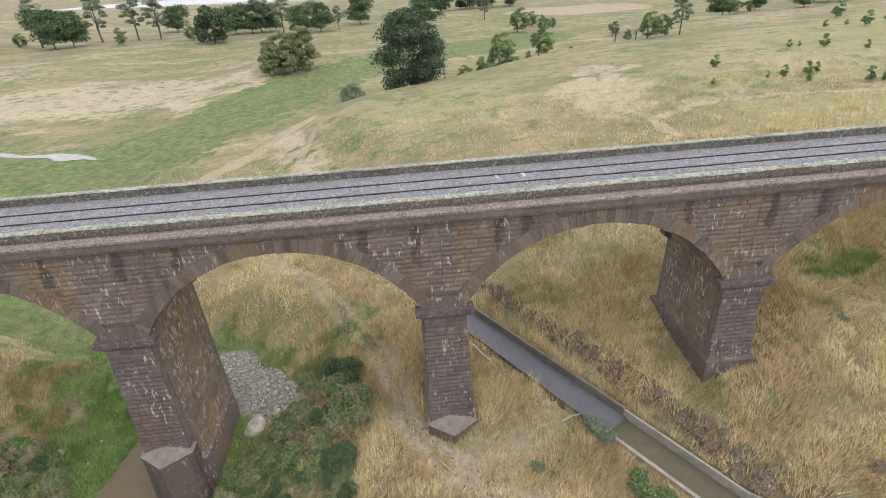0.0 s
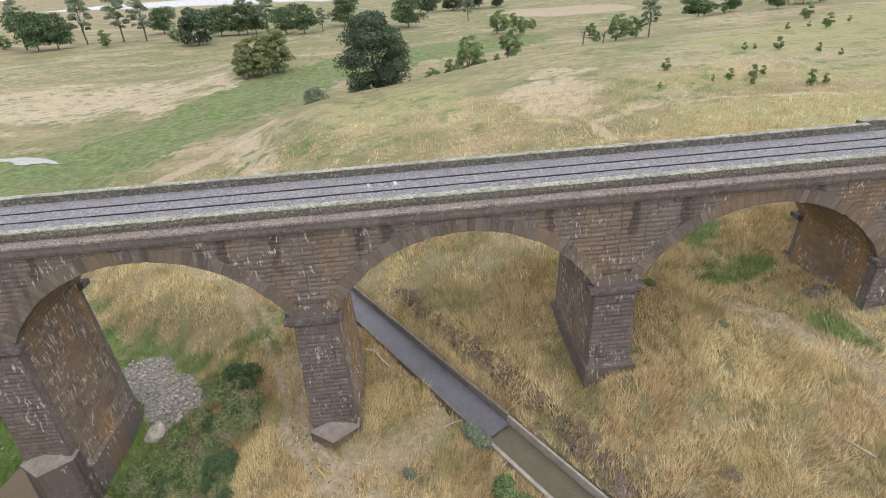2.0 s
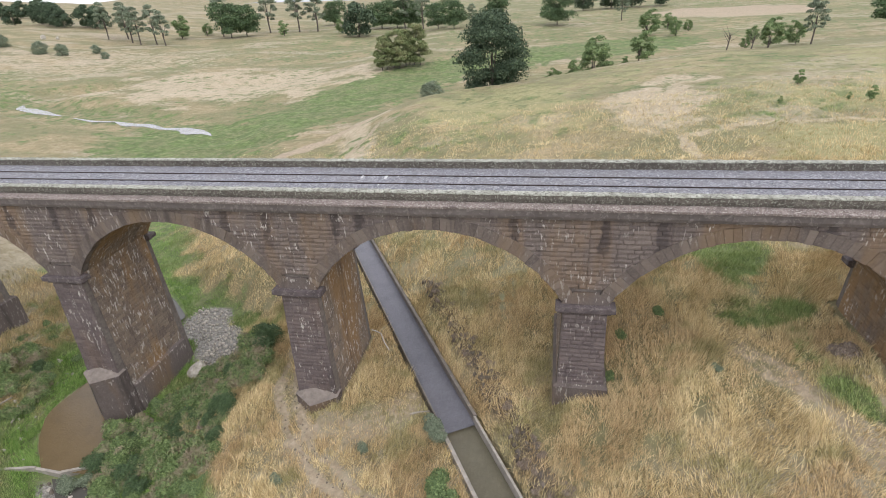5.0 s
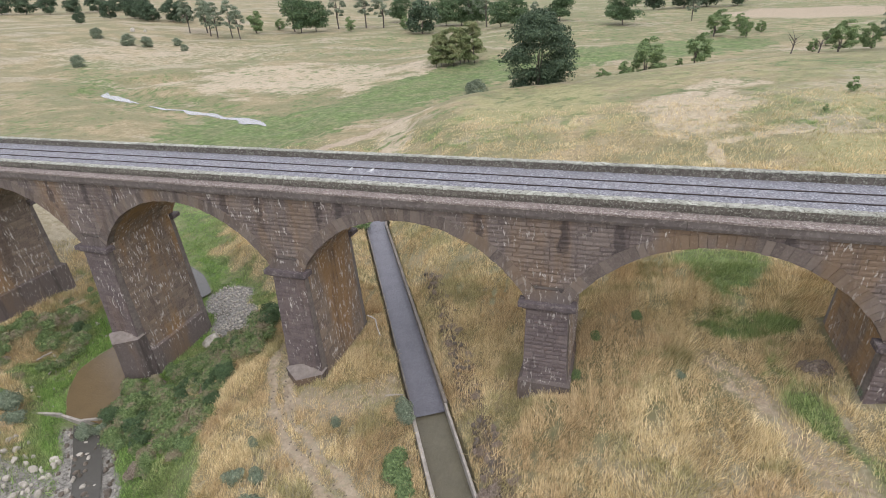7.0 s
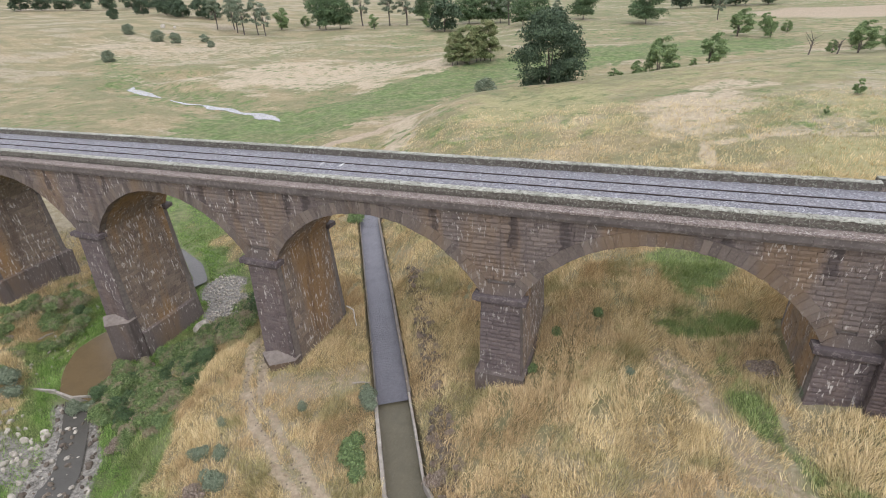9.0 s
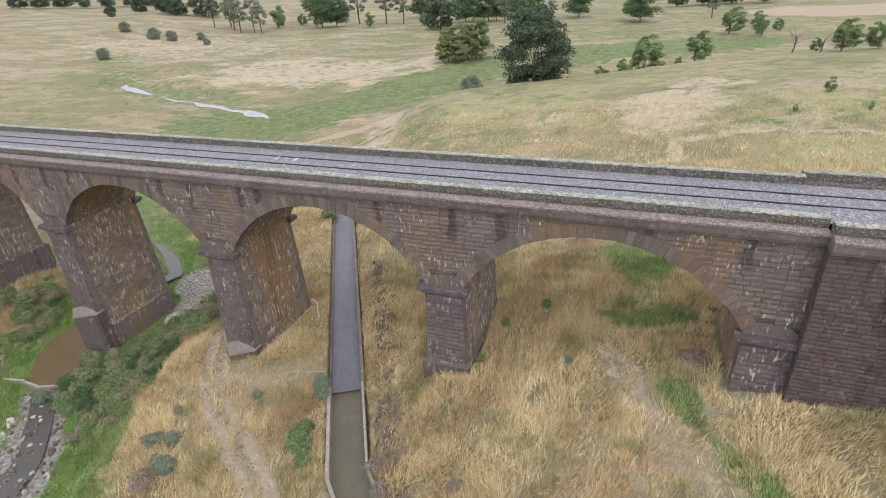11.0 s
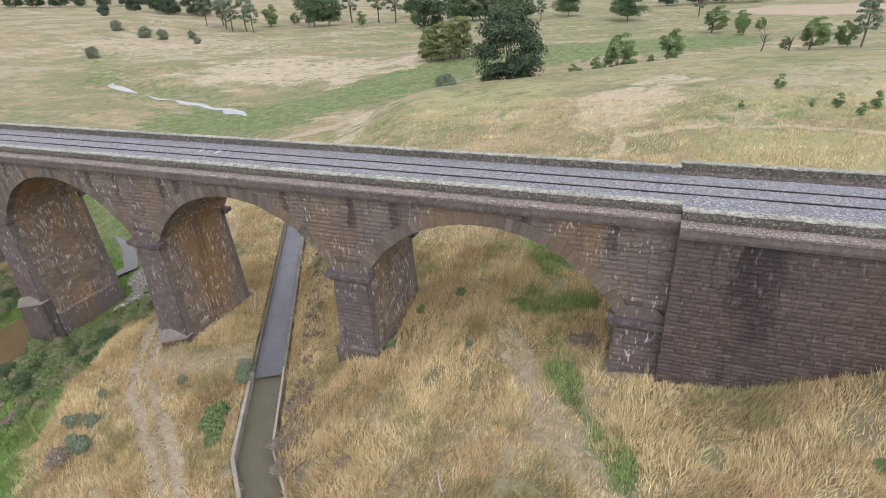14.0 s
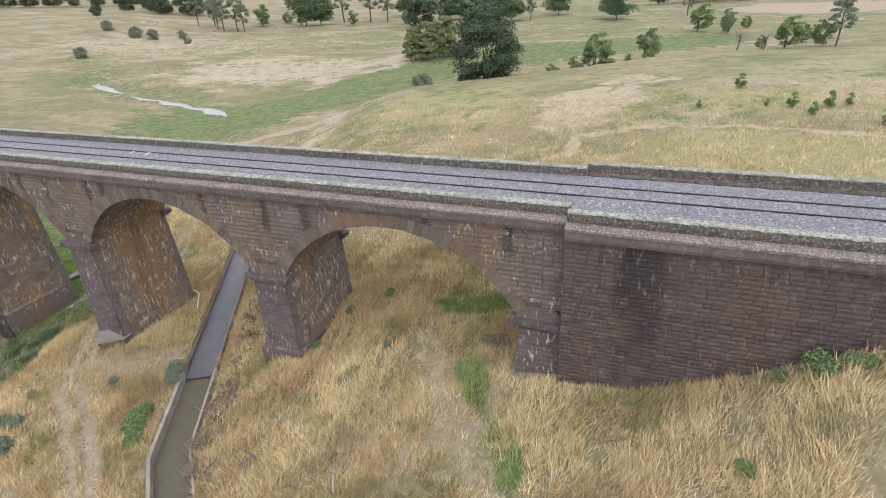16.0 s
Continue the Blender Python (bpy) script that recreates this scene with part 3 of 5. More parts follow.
for x0, x1 in ((ENDS[1], ENDS[1] + 1.5), (ENDS[0] - 1.5, ENDS[0])):
    bm = bmesh.new()
    box(bm, x0 + 0.003, x1, 0.14, DEPTH - 0.14, RISE_Z, TOP)
    fill = part("end_fill", bm, MORTAR, viaduct)
    lay(fill, (x0, 0.15, RISE_Z), (1, 0, 0), (0, 0, 1), 1.5, TOP - RISE_Z, lambda v, h: [(0.0, 1.4)] if v > 0.75 else [], 33)


def pier_low(x):
    return min(ground_at(x + dx, y) for dx in (-2, 2) for y in (-1, 4, 9)) - 1.0


def ring_of(hx, y0, y1, z, mid=0):
    return [(mid - hx, y0, z), (mid + hx, y0, z), (mid + hx, y1, z), (mid - hx, y1, z)]


def face_rows(a0, a1, tall, edge=0.0):
    """Runs of a face that narrows evenly towards its top."""
    def rows(v, h):
        u = v / tall
        return [(a0[0] + (a1[0] - a0[0]) * u + edge, a0[1] + (a1[1] - a0[1]) * u - edge)]
    return rows


CAP_Z = 10.3


def pier(x, foot, pointed, step=0.0):
    """A tapered pier: wide body, pilaster at each end, cap, and a pointed or square foot at the height foot."""
    low = pier_low(x)
    g = (CAP_Z - low) * 0.02
    bm = bmesh.new()
    loft(bm, [ring_of(1.62 + g * 0.7, 0.35, DEPTH - 0.35, low, x), ring_of(1.48, 0.35, DEPTH - 0.35, RISE_Z + 0.3, x)])
    body = part("pier", bm, MORTAR, viaduct)
    t = CAP_Z - low
    front_low, front_top = -0.24 - t * 0.028, -0.2
    for sy in (0, 1):
        bm = bmesh.new()
        r0, r1 = ring_of(1.6 + g * 0.6, front_low + 0.14, 0.9, low, x), ring_of(1.46, front_top + 0.14, 0.9, CAP_Z, x)
        if sy:
            r0, r1 = [(p[0], DEPTH - p[1], p[2]) for p in r0][::-1], [(p[0], DEPTH - p[1], p[2]) for p in r1][::-1]
        loft(bm, [r0, r1])
        pil = part("pilaster", bm, MORTAR, viaduct)
        bm = bmesh.new()
        y0, y1 = (-0.5, 0.42) if not sy else (DEPTH - 0.42, DEPTH + 0.5)
        box(bm, x - 2.0, x + 2.0, y0 - (0.1 if not sy else 0), y1 + (0.1 if sy else 0), CAP_Z + 0.06, CAP_Z + 0.48)
        bevelled(bm, 0.03)
        part("cap_stone", bm, CAP_BAND, viaduct, "dark purple-grey cap slab")
        # added dark course that stands in for the shadow beneath the cap
        bm = bmesh.new()
        y0, y1 = (-0.42, 0.3) if not sy else (DEPTH - 0.3, DEPTH + 0.42)
        box(bm, x - 1.74, x + 1.74, y0, y1, CAP_Z - 0.14, CAP_Z + 0.057)
        bevelled(bm, 0.04)
        part("cap_moulding", bm, CAP_BAND, viaduct)
        bm = bmesh.new()
        o = -1 if not sy else 1
        yb = 0.0 if not sy else DEPTH
        lo, hi = CAP_Z + 0.5, CAP_Z + 1.35
        base = [(x - 1.6, yb + o * 0.2, lo), (x + 1.6, yb + o * 0.2, lo), (x + 1.6, yb - o * 0.3, lo), (x - 1.6, yb - o * 0.3, lo)]
        midr = [(x - 1.45, yb + o * 0.14, lo + 0.3), (x + 1.45, yb + o * 0.14, lo + 0.3), (x + 1.45, yb - o * 0.3, lo + 0.3), (x - 1.45, yb - o * 0.3, lo + 0.3)]
        topr = [(x - 0.8, yb + o * 0.06, hi), (x + 0.8, yb + o * 0.06, hi), (x + 0.8, yb - o * 0.3, hi), (x - 0.8, yb - o * 0.3, hi)]
        if sy:
            base, midr, topr = base[::-1], midr[::-1], topr[::-1]
        loft(bm, [base, midr, topr])
        part("springer_block", bm, CAP_STONE, viaduct)
        if not sy:
            tall = t / math.cos(0.028)
            lay(pil, (x, front_low + 0.15, low), (1, 0, 0), (0, front_top - front_low, t), 3.2, tall,
                face_rows((-1.6 - g * 0.6, 1.6 + g * 0.6), (-1.46, 1.46), tall), 40 + int(x), 0.36, (0.5, 1.0), limit=150, blocks=PIER_BLOCKS)
    for s in (1, -1):
        hx0, hx1, hh = 1.62 + g * 0.7, 1.48, RISE_Z + 0.3 - low
        tall = math.hypot(hh, hx0 - hx1)
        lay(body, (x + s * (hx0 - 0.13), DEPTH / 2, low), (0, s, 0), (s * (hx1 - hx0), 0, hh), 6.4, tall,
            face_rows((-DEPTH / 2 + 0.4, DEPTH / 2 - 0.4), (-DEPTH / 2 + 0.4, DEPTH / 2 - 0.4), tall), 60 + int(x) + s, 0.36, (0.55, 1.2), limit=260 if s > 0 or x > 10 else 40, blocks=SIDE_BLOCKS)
    # foot
    hx = 1.82 + g * 0.6
    yb = -0.5 - (CAP_Z - foot) * 0.024
    if pointed:
        def q(px, py, pz):
            return (x + px, py, pz)
        rings = [[q(-hx, 0.2, low), q(-hx, yb - 0.1, low), q(0, yb - 1.45, low), q(hx, yb - 0.1, low), q(hx, 0.2, low)],
                 [q(-hx + 0.15, 0.2, foot - 0.25), q(-hx + 0.15, yb, foot - 0.25), q(0, yb - 1.3, foot - 0.25), q(hx - 0.15, yb, foot - 0.25), q(hx - 0.15, 0.2, foot - 0.25)],
                 [q(-hx + 0.1, 0.2, foot - 0.25), q(-hx + 0.1, yb - 0.05, foot - 0.25), q(0, yb - 1.38, foot - 0.25), q(hx - 0.1, yb - 0.05, foot - 0.25), q(hx - 0.1, 0.2, foot - 0.25)],
                 [q(-hx + 0.1, 0.2, foot), q(-hx + 0.1, yb - 0.05, foot), q(0, yb - 1.38, foot), q(hx - 0.1, yb - 0.05, foot), q(hx - 0.1, 0.2, foot)],
                 [q(-0.35, 0.2, foot + 0.55), q(-0.3, yb + 0.35, foot + 0.55), q(0, yb + 0.3, foot + 0.55), q(0.3, yb + 0.35, foot + 0.55), q(0.35, 0.2, foot + 0.55)]]
        bm = bmesh.new()
        loft(bm, [r[::-1] for r in rings])
        bmesh.ops.recalc_face_normals(bm, faces=bm.faces)
        for f in bm.faces:
            f.material_index = 1 if f.normal.z > 0.3 else 0
        part("cutwater", bm, CAP_STONE, viaduct).data.materials.append(FADED_STONE)
        bm = bmesh.new()
        loft(bm, [ring_of(hx + 0.12, 0.3, DEPTH - 0.3, low, x), ring_of(hx + 0.05, 0.3, DEPTH - 0.3, step, x), ring_of(hx - 0.2, 0.3, DEPTH - 0.3, step + 0.15, x)])
        part("plinth", bm, STONE_JOINED, viaduct)
    else:
        bm = bmesh.new()
        loft(bm, [ring_of(hx, yb - 0.1, DEPTH - yb + 0.1, low, x), ring_of(hx, yb - 0.1, DEPTH - yb + 0.1, foot - 0.12, x), ring_of(hx - 0.2, yb + 0.15, DEPTH - yb - 0.15, foot + 0.03, x)])
        part("plinth", bm, CAP_STONE, viaduct)


pier(-42.4, 2.0, False)
pier(-21.2, 0.7, True, -1.4)
pier(0.0, 0.75, True, -0.4)
pier(21.2, 4.0, False)


def abutment(x, s):
    """The end pier and the long wing wall past it; s is the way outward."""
    pier(x, 5.5 if s > 0 else 5.0, False)
    x0, x1 = x + s * 1.35, x + s * 48
    lo, hi = sorted((x0, x1))
    bm = bmesh.new()
    box(bm, lo + 0.05, hi - 0.05, -0.76, DEPTH + 0.76, 2.0, TOP + 0.3)
    wall = part("wing_wall", bm, MORTAR, viaduct)
    z0 = 3.6
    a, b = (0.0, 24.0) if s > 0 else (48 - 24.0, 48.0)
    if s < 0:
        a, b = x0 - 22 - lo, x0 - lo

    def inside(v, h):
        z = z0 + v
        if s > 0:
            cut = 5.5 + max(0.0, (z - 5.2)) * 1.5
            return [(a, min(b, cut))]
        return [(b - min(22, 5.5 + max(0.0, (z - 6.0)) * 1.35), b)]
    lay(wall, (lo, -0.75, z0), (1, 0, 0), (0, 0, 1), 48, TOP - z0, inside, 90 + s, 0.29, (0.42, 0.95), limit=300 if s > 0 else 20, blocks=WING_BLOCKS, gap=0.014)
    lay(wall, (x0 + s * 0.14, -0.45 if s > 0 else -0.45, z0), (0, -s, 0), (0, 0, 1), 0.8, TOP - z0, lambda v, h: [(-0.4, 0.4)], 95 + s, 0.29, (0.4, 0.8), blocks=WING_BLOCKS)
    return lo, hi


wing_lo, wing_hi = abutment(ENDS[1], 1)
west_lo, west_hi = abutment(ENDS[0], -1)


def run(name, label, material, x0, x1, section, parent=viaduct, joint=2.2, gap=0.012, worn=0.0):
    """Long course of stones with one cross section (y, z), split by joints; each stone a part. worn: how far its edges stray."""
    n = max(1, round((x1 - x0) / joint))
    w = (x1 - x0) / n
    kinds = []
    for kind in range(6 if worn else 1):
        bm = bmesh.new()
        steps = 5 if worn else 1
        rings = []
        for i in range(steps + 1):
            x = gap / 2 + (w - gap) * i / steps
            rings.append([(x, y + rnd.uniform(-worn, worn), z + rnd.uniform(-worn, worn) * 0.8) for y, z in section])
        loft(bm, rings)
        bmesh.ops.recalc_face_normals(bm, faces=bm.faces)
        me = bpy.data.meshes.new(name)
        bm.to_mesh(me)
        bm.free()
        me.materials.append(material)
        kinds.append(me)
    for i in range(n):
        o = link(name, rnd.choice(kinds), parent, pose(x0 + i * w, rnd.uniform(-0.014, 0.014), rnd.uniform(-0.01, 0.01)))
        if i == 0:
            tagged(o, label)


def edge_courses(x0, x1, off, far):
    def sec(*pts):
        return [((DEPTH - 0.25 - y) if far else y, z) for y, z in pts]
    o = off
    run("cornice_stone", "dark dressed cornice band", CORNICE, x0, x1, sec((o - 0.22, 17.08), (o - 0.3, 17.3), (o - 0.3, 17.72), (o + 0.7, 17.72), (o + 0.7, 17.08)), joint=2.4)
    run("ledge_stone", "pink-grey lichened ledge", LEDGE, x0, x1, sec((o - 0.36, 17.72), (o - 0.36, 17.86), (o + 0.05, 17.98), (o + 0.9, 17.98), (o + 0.9, 17.72)), joint=1.7, worn=0.014)
    run("parapet_stone", "mottled parapet stone", PARAPET, x0, x1, sec((o + 0.33, 17.98), (o + 0.29, 18.22), (o + 0.33, 18.51), (o + 0.86, 18.51), (o + 0.88, 17.98)), joint=1.5, worn=0.018)
    run("coping_stone", "pale lichened coping slab", COPING, x0, x1, sec((o + 0.3, 18.51), (o + 0.32, 18.57), (o + 0.42, 18.61), (o + 0.8, 18.61), (o + 0.89, 18.57), (o + 0.89, 18.51)), joint=1.25, worn=0.032)


for far in (False, True):
    edge_courses(ENDS[0] - 1.3, ENDS[1] + 1.35, 0.0, far)
    edge_courses(ENDS[1] + 1.35, wing_hi, -0.9, far)
    edge_courses(west_lo, ENDS[0] - 1.3, -0.9, far)

# ---- the track ----
def make_ballast():
    bm = bmesh.new()
    xs = np.arange(-112, 91, 0.4)
    ys = np.linspace(0.87, DEPTH - 1.1, 17)
    r = np.random.RandomState(3)
    rows = []
    for y in ys:
        bed = 18.0 + 0.07 * float(smooth(2.4, 1.7, abs(y - 4.07)))
        rows.append([bm.verts.new((x, y, bed + r.uniform(-0.02, 0.025))) for x in xs])
    for a, b in zip(rows, rows[1:]):
        for i in range(len(xs) - 1):
            bm.faces.new((a[i], a[i + 1], b[i + 1], b[i]))
    tagged(part("ballast", bm, BALLAST), "grey crushed-stone ballast bed between the parapets", "ballast", kind="stuff")


make_ballast()
track = thing("railway_track", "single railway track with dark rails in grey ballast", "railway track")
for y in (4.07 - 0.86, 4.07 + 0.86):
    bm = bmesh.new()
    sec = [(-0.055, 0), (0.055, 0), (0.055, 0.015), (0.012, 0.04), (0.012, 0.12), (0.037, 0.13), (0.037, 0.165), (-0.037, 0.165), (-0.037, 0.13), (-0.012, 0.12), (-0.012, 0.04), (-0.055, 0.015)]
    loft(bm, [[(x, y + a, 17.99 + c) for a, c in sec] for x in (-112, 91)])
    bmesh.ops.recalc_face_normals(bm, faces=bm.faces)
    part("rail", bm, RAIL, track)
SLEEPER = plain_material("grey_sleeper", (0.2, 0.2, 0.21), (0.3, 0.3, 0.31), 5)
bm = bmesh.new()
loft(bm, [[(-0.13, y, 17.9), (0.13, y, 17.9), (0.1, y, 18.075), (-0.1, y, 18.075)] for y in (4.07 - 1.35, 4.07 + 1.35)])
bmesh.ops.recalc_face_normals(bm, faces=bm.faces)
me = bpy.data.meshes.new("sleeper")
bm.to_mesh(me)
bm.free()
me.materials.append(SLEEPER)
for i in range(150):
    link("sleeper", me, track, pose(-45 + i * 0.68, 0, -0.012))

# ---- the canal ----
def canal_side(off, y0=-60, y1=60):
    """Plan points along one side of the canal, off its middle line."""
    ys = [y0] + [y for y in (-30, -13.0, -9.8, 31) if y0 < y < y1] + [y1]
    out = []
    for y in ys:
        a, b = (Vector((float(canal_x(v)), v)) for v in (y - 0.6, y + 0.6))
        t = (b - a).normalized()
        out.append(Vector((float(canal_x(y)), y)) + Vector((t.y, -t.x)) * off)
    return out


def canal_wall(off, high, y0, y1, material, label, thick=0.24):
    bm = bmesh.new()
    inn, outr = canal_side(off, y0, y1), canal_side(off + (thick if off > 0 else -thick), y0, y1)
    rings = []
    for a, b in zip(inn, outr):
        rings.append([(a.x, a.y, -1.6), (a.x, a.y, high), (b.x, b.y, high), (b.x, b.y, -1.0)])
    loft(bm, rings)
    bmesh.ops.recalc_face_normals(bm, faces=bm.faces)
    bmesh.ops.bevel(bm, geom=[e for e in bm.edges if abs(e.verts[0].co.z - high) < 0.01 and abs(e.verts[1].co.z - high) < 0.01], offset=0.03, segments=1, affect="EDGES")
    tagged(part("canal_wall", bm, material), label, "canal wall", "canal walls", "structure")


canal_wall(1.3, 0.4, -1.6, 60, SHADED_CONCRETE, "concrete canal wall with the viaduct's shade in its dark colour", 0.3)
canal_wall(-1.3, 0.16, -1.6, 60, SHADED_CONCRETE, "concrete canal wall with the viaduct's shade in its dark colour", 0.14)
canal_wall(1.3, 0.3, -60, -1.6, CONCRETE, "pale weathered concrete canal wall", 0.2)
canal_wall(-1.3, 0.34, -60, -1.6, CONCRETE, "pale weathered concrete canal wall", 0.3)


def sheet(name, left, right, z, material, label, kind="structure"):
    bm = bmesh.new()
    a = [bm.verts.new((p[0], p[1], z)) for p in left]
    b = [bm.verts.new((p[0], p[1], z)) for p in right]
    for i in range(len(a) - 1):
        bm.faces.new((a[i], b[i], b[i + 1], a[i + 1]))
    bmesh.ops.recalc_face_normals(bm, faces=bm.faces)
    for f in bm.faces:
        if f.normal.z < 0:
            f.normal_flip()
    tagged(part(name, bm, material), label, "water", kind=kind)


sheet("water", canal_side(-1.35, -1.9), canal_side(1.35, -1.9), -0.3, CANAL_WATER, "silty canal water with the sky's bluish reflection in its pale grey colour")
sheet("water", canal_side(-1.35, -60, -1.6), canal_side(1.35, -60, -1.6), -0.48, LOWER_WATER, "olive-brown water below a small canal drop")
POOL = [-7.5 + i for i in range(15)]


def pool_half(y):
    return float(np.interp(y, [-8, -5, 0, 4, 8, 13, 16, 19, 24, 28, 36, 39, 42], [2.6, 3.6, 3.0, 1.8, 0.4, 0.6, 1.5, 1.6, 0.5, 0.25, 0.25, 0.8, 0.3]))


sheet("water", [(float(creek_x(y)) - pool_half(y), y) for y in POOL], [(float(creek_x(y)) + pool_half(y), y) for y in POOL], -4.05, POND_WATER, "still brown creek pool behind a low weir")
UPSTREAM = [6 + i * 0.7 for i in range(24)]
sheet("water", [(float(creek_x(y)) - pool_half(y), y) for y in UPSTREAM], [(float(creek_x(y)) + pool_half(y), y) for y in UPSTREAM], -4.04, STREAM_WATER, "narrow creek among green reeds")
sheet("water", [(float(creek_x(y)) - 1.7, y) for y in (-40, -30, -20, -14, -11, -8.2)], [(float(creek_x(y)) + 1.7, y) for y in (-40, -30, -20, -14, -11, -8.2)], -4.2, STREAM_WATER, "shallow stony stream below the weir")


# ---- plants ----
def leaf_material(name, dark, light, dry=None, patch=0.25):
    k = Mat(name, 0.75)
    col = k.ramp(k.island(), (0.0, dark), (0.6, tuple((a + b) / 2 for a, b in zip(dark, light))), (1.0, light))
    if dry:
        col = k.mix(k.step(k.noise(patch, 4, 0.7), 0.45, 0.65, 0.0, 0.8), col, dry)
    k.b.inputs["Specular IOR Level"].default_value = 0.2
    return k.done(col)


BARK = plain_material("grey_bark", (0.07, 0.06, 0.05), (0.16, 0.14, 0.12), 4)
DARK_LEAF = leaf_material("dark_pine_foliage", (0.032, 0.054, 0.032), (0.1, 0.14, 0.08))
OAK_LEAF = leaf_material("deep_green_foliage", (0.04, 0.07, 0.034), (0.12, 0.18, 0.08))
GUM_LEAF = leaf_material("olive_gum_foliage", (0.085, 0.115, 0.045), (0.24, 0.28, 0.125), (0.22, 0.22, 0.11))
MID_LEAF = leaf_material("fresh_green_foliage", (0.085, 0.13, 0.055), (0.235, 0.32, 0.135))
GREY_LEAF = leaf_material("grey_green_foliage", (0.1, 0.13, 0.085), (0.26, 0.305, 0.21))
SHRUB_LEAF = leaf_material("bramble_foliage", (0.07, 0.11, 0.042), (0.23, 0.31, 0.12), (0.31, 0.24, 0.18), 0.5)
DRY_TWIG = leaf_material("dry_brush", (0.15, 0.12, 0.095), (0.4, 0.33, 0.265))


def leaves_mesh(name, centres, normals, size, material, rs, long=1.5):
    """Many small leaf sprays, a kinked pair of triangles each, facing roughly along normals."""
    n = len(centres)
    nrm = normals + rs.normal(0, 0.55, (n, 3))
    nrm /= np.linalg.norm(nrm, axis=1, keepdims=True) + 1e-9
    t = np.cross(nrm, rs.normal(0, 1, (n, 3)))
    t /= np.linalg.norm(t, axis=1, keepdims=True) + 1e-9
    b = np.cross(nrm, t)
    s = (size * rs.uniform(0.6, 1.3, n))[:, None]
    v = np.stack((centres - t * s * long * 0.5, centres + b * s * 0.5 + nrm * s * 0.15, centres + t * s * long * 0.5, centres - b * s * 0.5), 1).reshape(-1, 3)
    me = bpy.data.meshes.new(name)
    me.vertices.add(4 * n)
    me.vertices.foreach_set("co", v.astype(np.float32).ravel())
    me.loops.add(4 * n)
    me.loops.foreach_set("vertex_index", np.arange(4 * n, dtype=np.int32))
    me.polygons.add(n)
    me.polygons.foreach_set("loop_start", np.arange(0, 4 * n, 4, dtype=np.int32))
    me.update(calc_edges=True)
    me.validate()
    me.materials.append(material)
    return me


def limb(bm, a, b, r0, r1, sides=6):
    a, b = Vector(a), Vector(b)
    d = (b - a).normalized()
    u = d.orthogonal().normalized()
    w = d.cross(u)
    rings = []
    for k in (0, 0.5, 1):
        r = r0 + (r1 - r0) * k
        c = a.lerp(b, k) + u * (0.04 * (b - a).length if k == 0.5 else 0)
        rings.append([c + (u * math.cos(i * 6.2832 / sides) + w * math.sin(i * 6.2832 / sides)) * r for i in range(sides)])
    loft(bm, rings)


def tree(name, label, tall, wide, material, seed, bare=0.25, clumps=26, leaf=0.5, count=5200, shape="round", group="", trunks=1, puff=(0.13, 0.23)):
    """A tree one can copy: tapered trunk with limbs, and a crown of leaf sprays in uneven clumps."""
    rs = np.random.RandomState(seed)
    ob = thing(name, label, "tree", group)
    bm = bmesh.new()
    low = tall * bare
    cs, ns = [], []
    heads = []
    for i in range(clumps):
        a, u = rs.uniform(0, 6.283), rs.uniform(0, 1)
        z = low + (tall - low) * (0.08 + 0.8 * u)
        if shape == "cone":
            rad = wide / 2 * (1.0 - u) ** 0.6 * rs.uniform(0.45, 0.95)
        elif shape == "flat":
            rad = wide / 2 * rs.uniform(0.1, 0.9) * (1.0 - 0.5 * abs(u - 0.4))
        else:
            rad = wide / 2 * math.sqrt(max(0.06, 1 - (2 * u - 0.85) ** 2 * 0.9)) * rs.uniform(0.35, 0.85)
        heads.append((rad * math.cos(a), rad * math.sin(a), z))
    per = count // clumps
    for h in heads:
        r = wide * rs.uniform(*puff)
        d = rs.normal(0, 1, (per, 3))
        d /= np.linalg.norm(d, axis=1, keepdims=True)
        d[:, 2] = np.where(d[:, 2] < -0.35, -d[:, 2], d[:, 2])
        rr = r * rs.uniform(0.55, 1.08, (per, 1))
        cs.append(np.array(h) + d * rr * np.array((1, 1, 0.72)))
        ns.append(d)
    for k in range(trunks):
        bx, by = (0, 0) if trunks == 1 else (rs.uniform(-0.3, 0.3) * wide, rs.uniform(-0.15, 0.15) * wide)
        w = tall * 0.015 / math.sqrt(trunks)
        limb(bm, (bx, by, -0.6), (bx + rs.uniform(-0.4, 0.4), by + rs.uniform(-0.4, 0.4), low + (tall - low) * 0.45), w * 1.3, w * 0.6, 8)
        for h in heads[k::max(trunks, 2)][:8]:
            z = rs.uniform(low * 0.7, low + (tall - low) * 0.35)
            limb(bm, (bx, by, z), (h[0], h[1], h[2]), w * 0.45, w * 0.1, 5)
    bmesh.ops.recalc_face_normals(bm, faces=bm.faces)
    part("trunk", bm, BARK, ob)
    me = leaves_mesh("crown", np.concatenate(cs), np.concatenate(ns), leaf, material, rs)
    link("crown", me, ob, Matrix())
    return ob


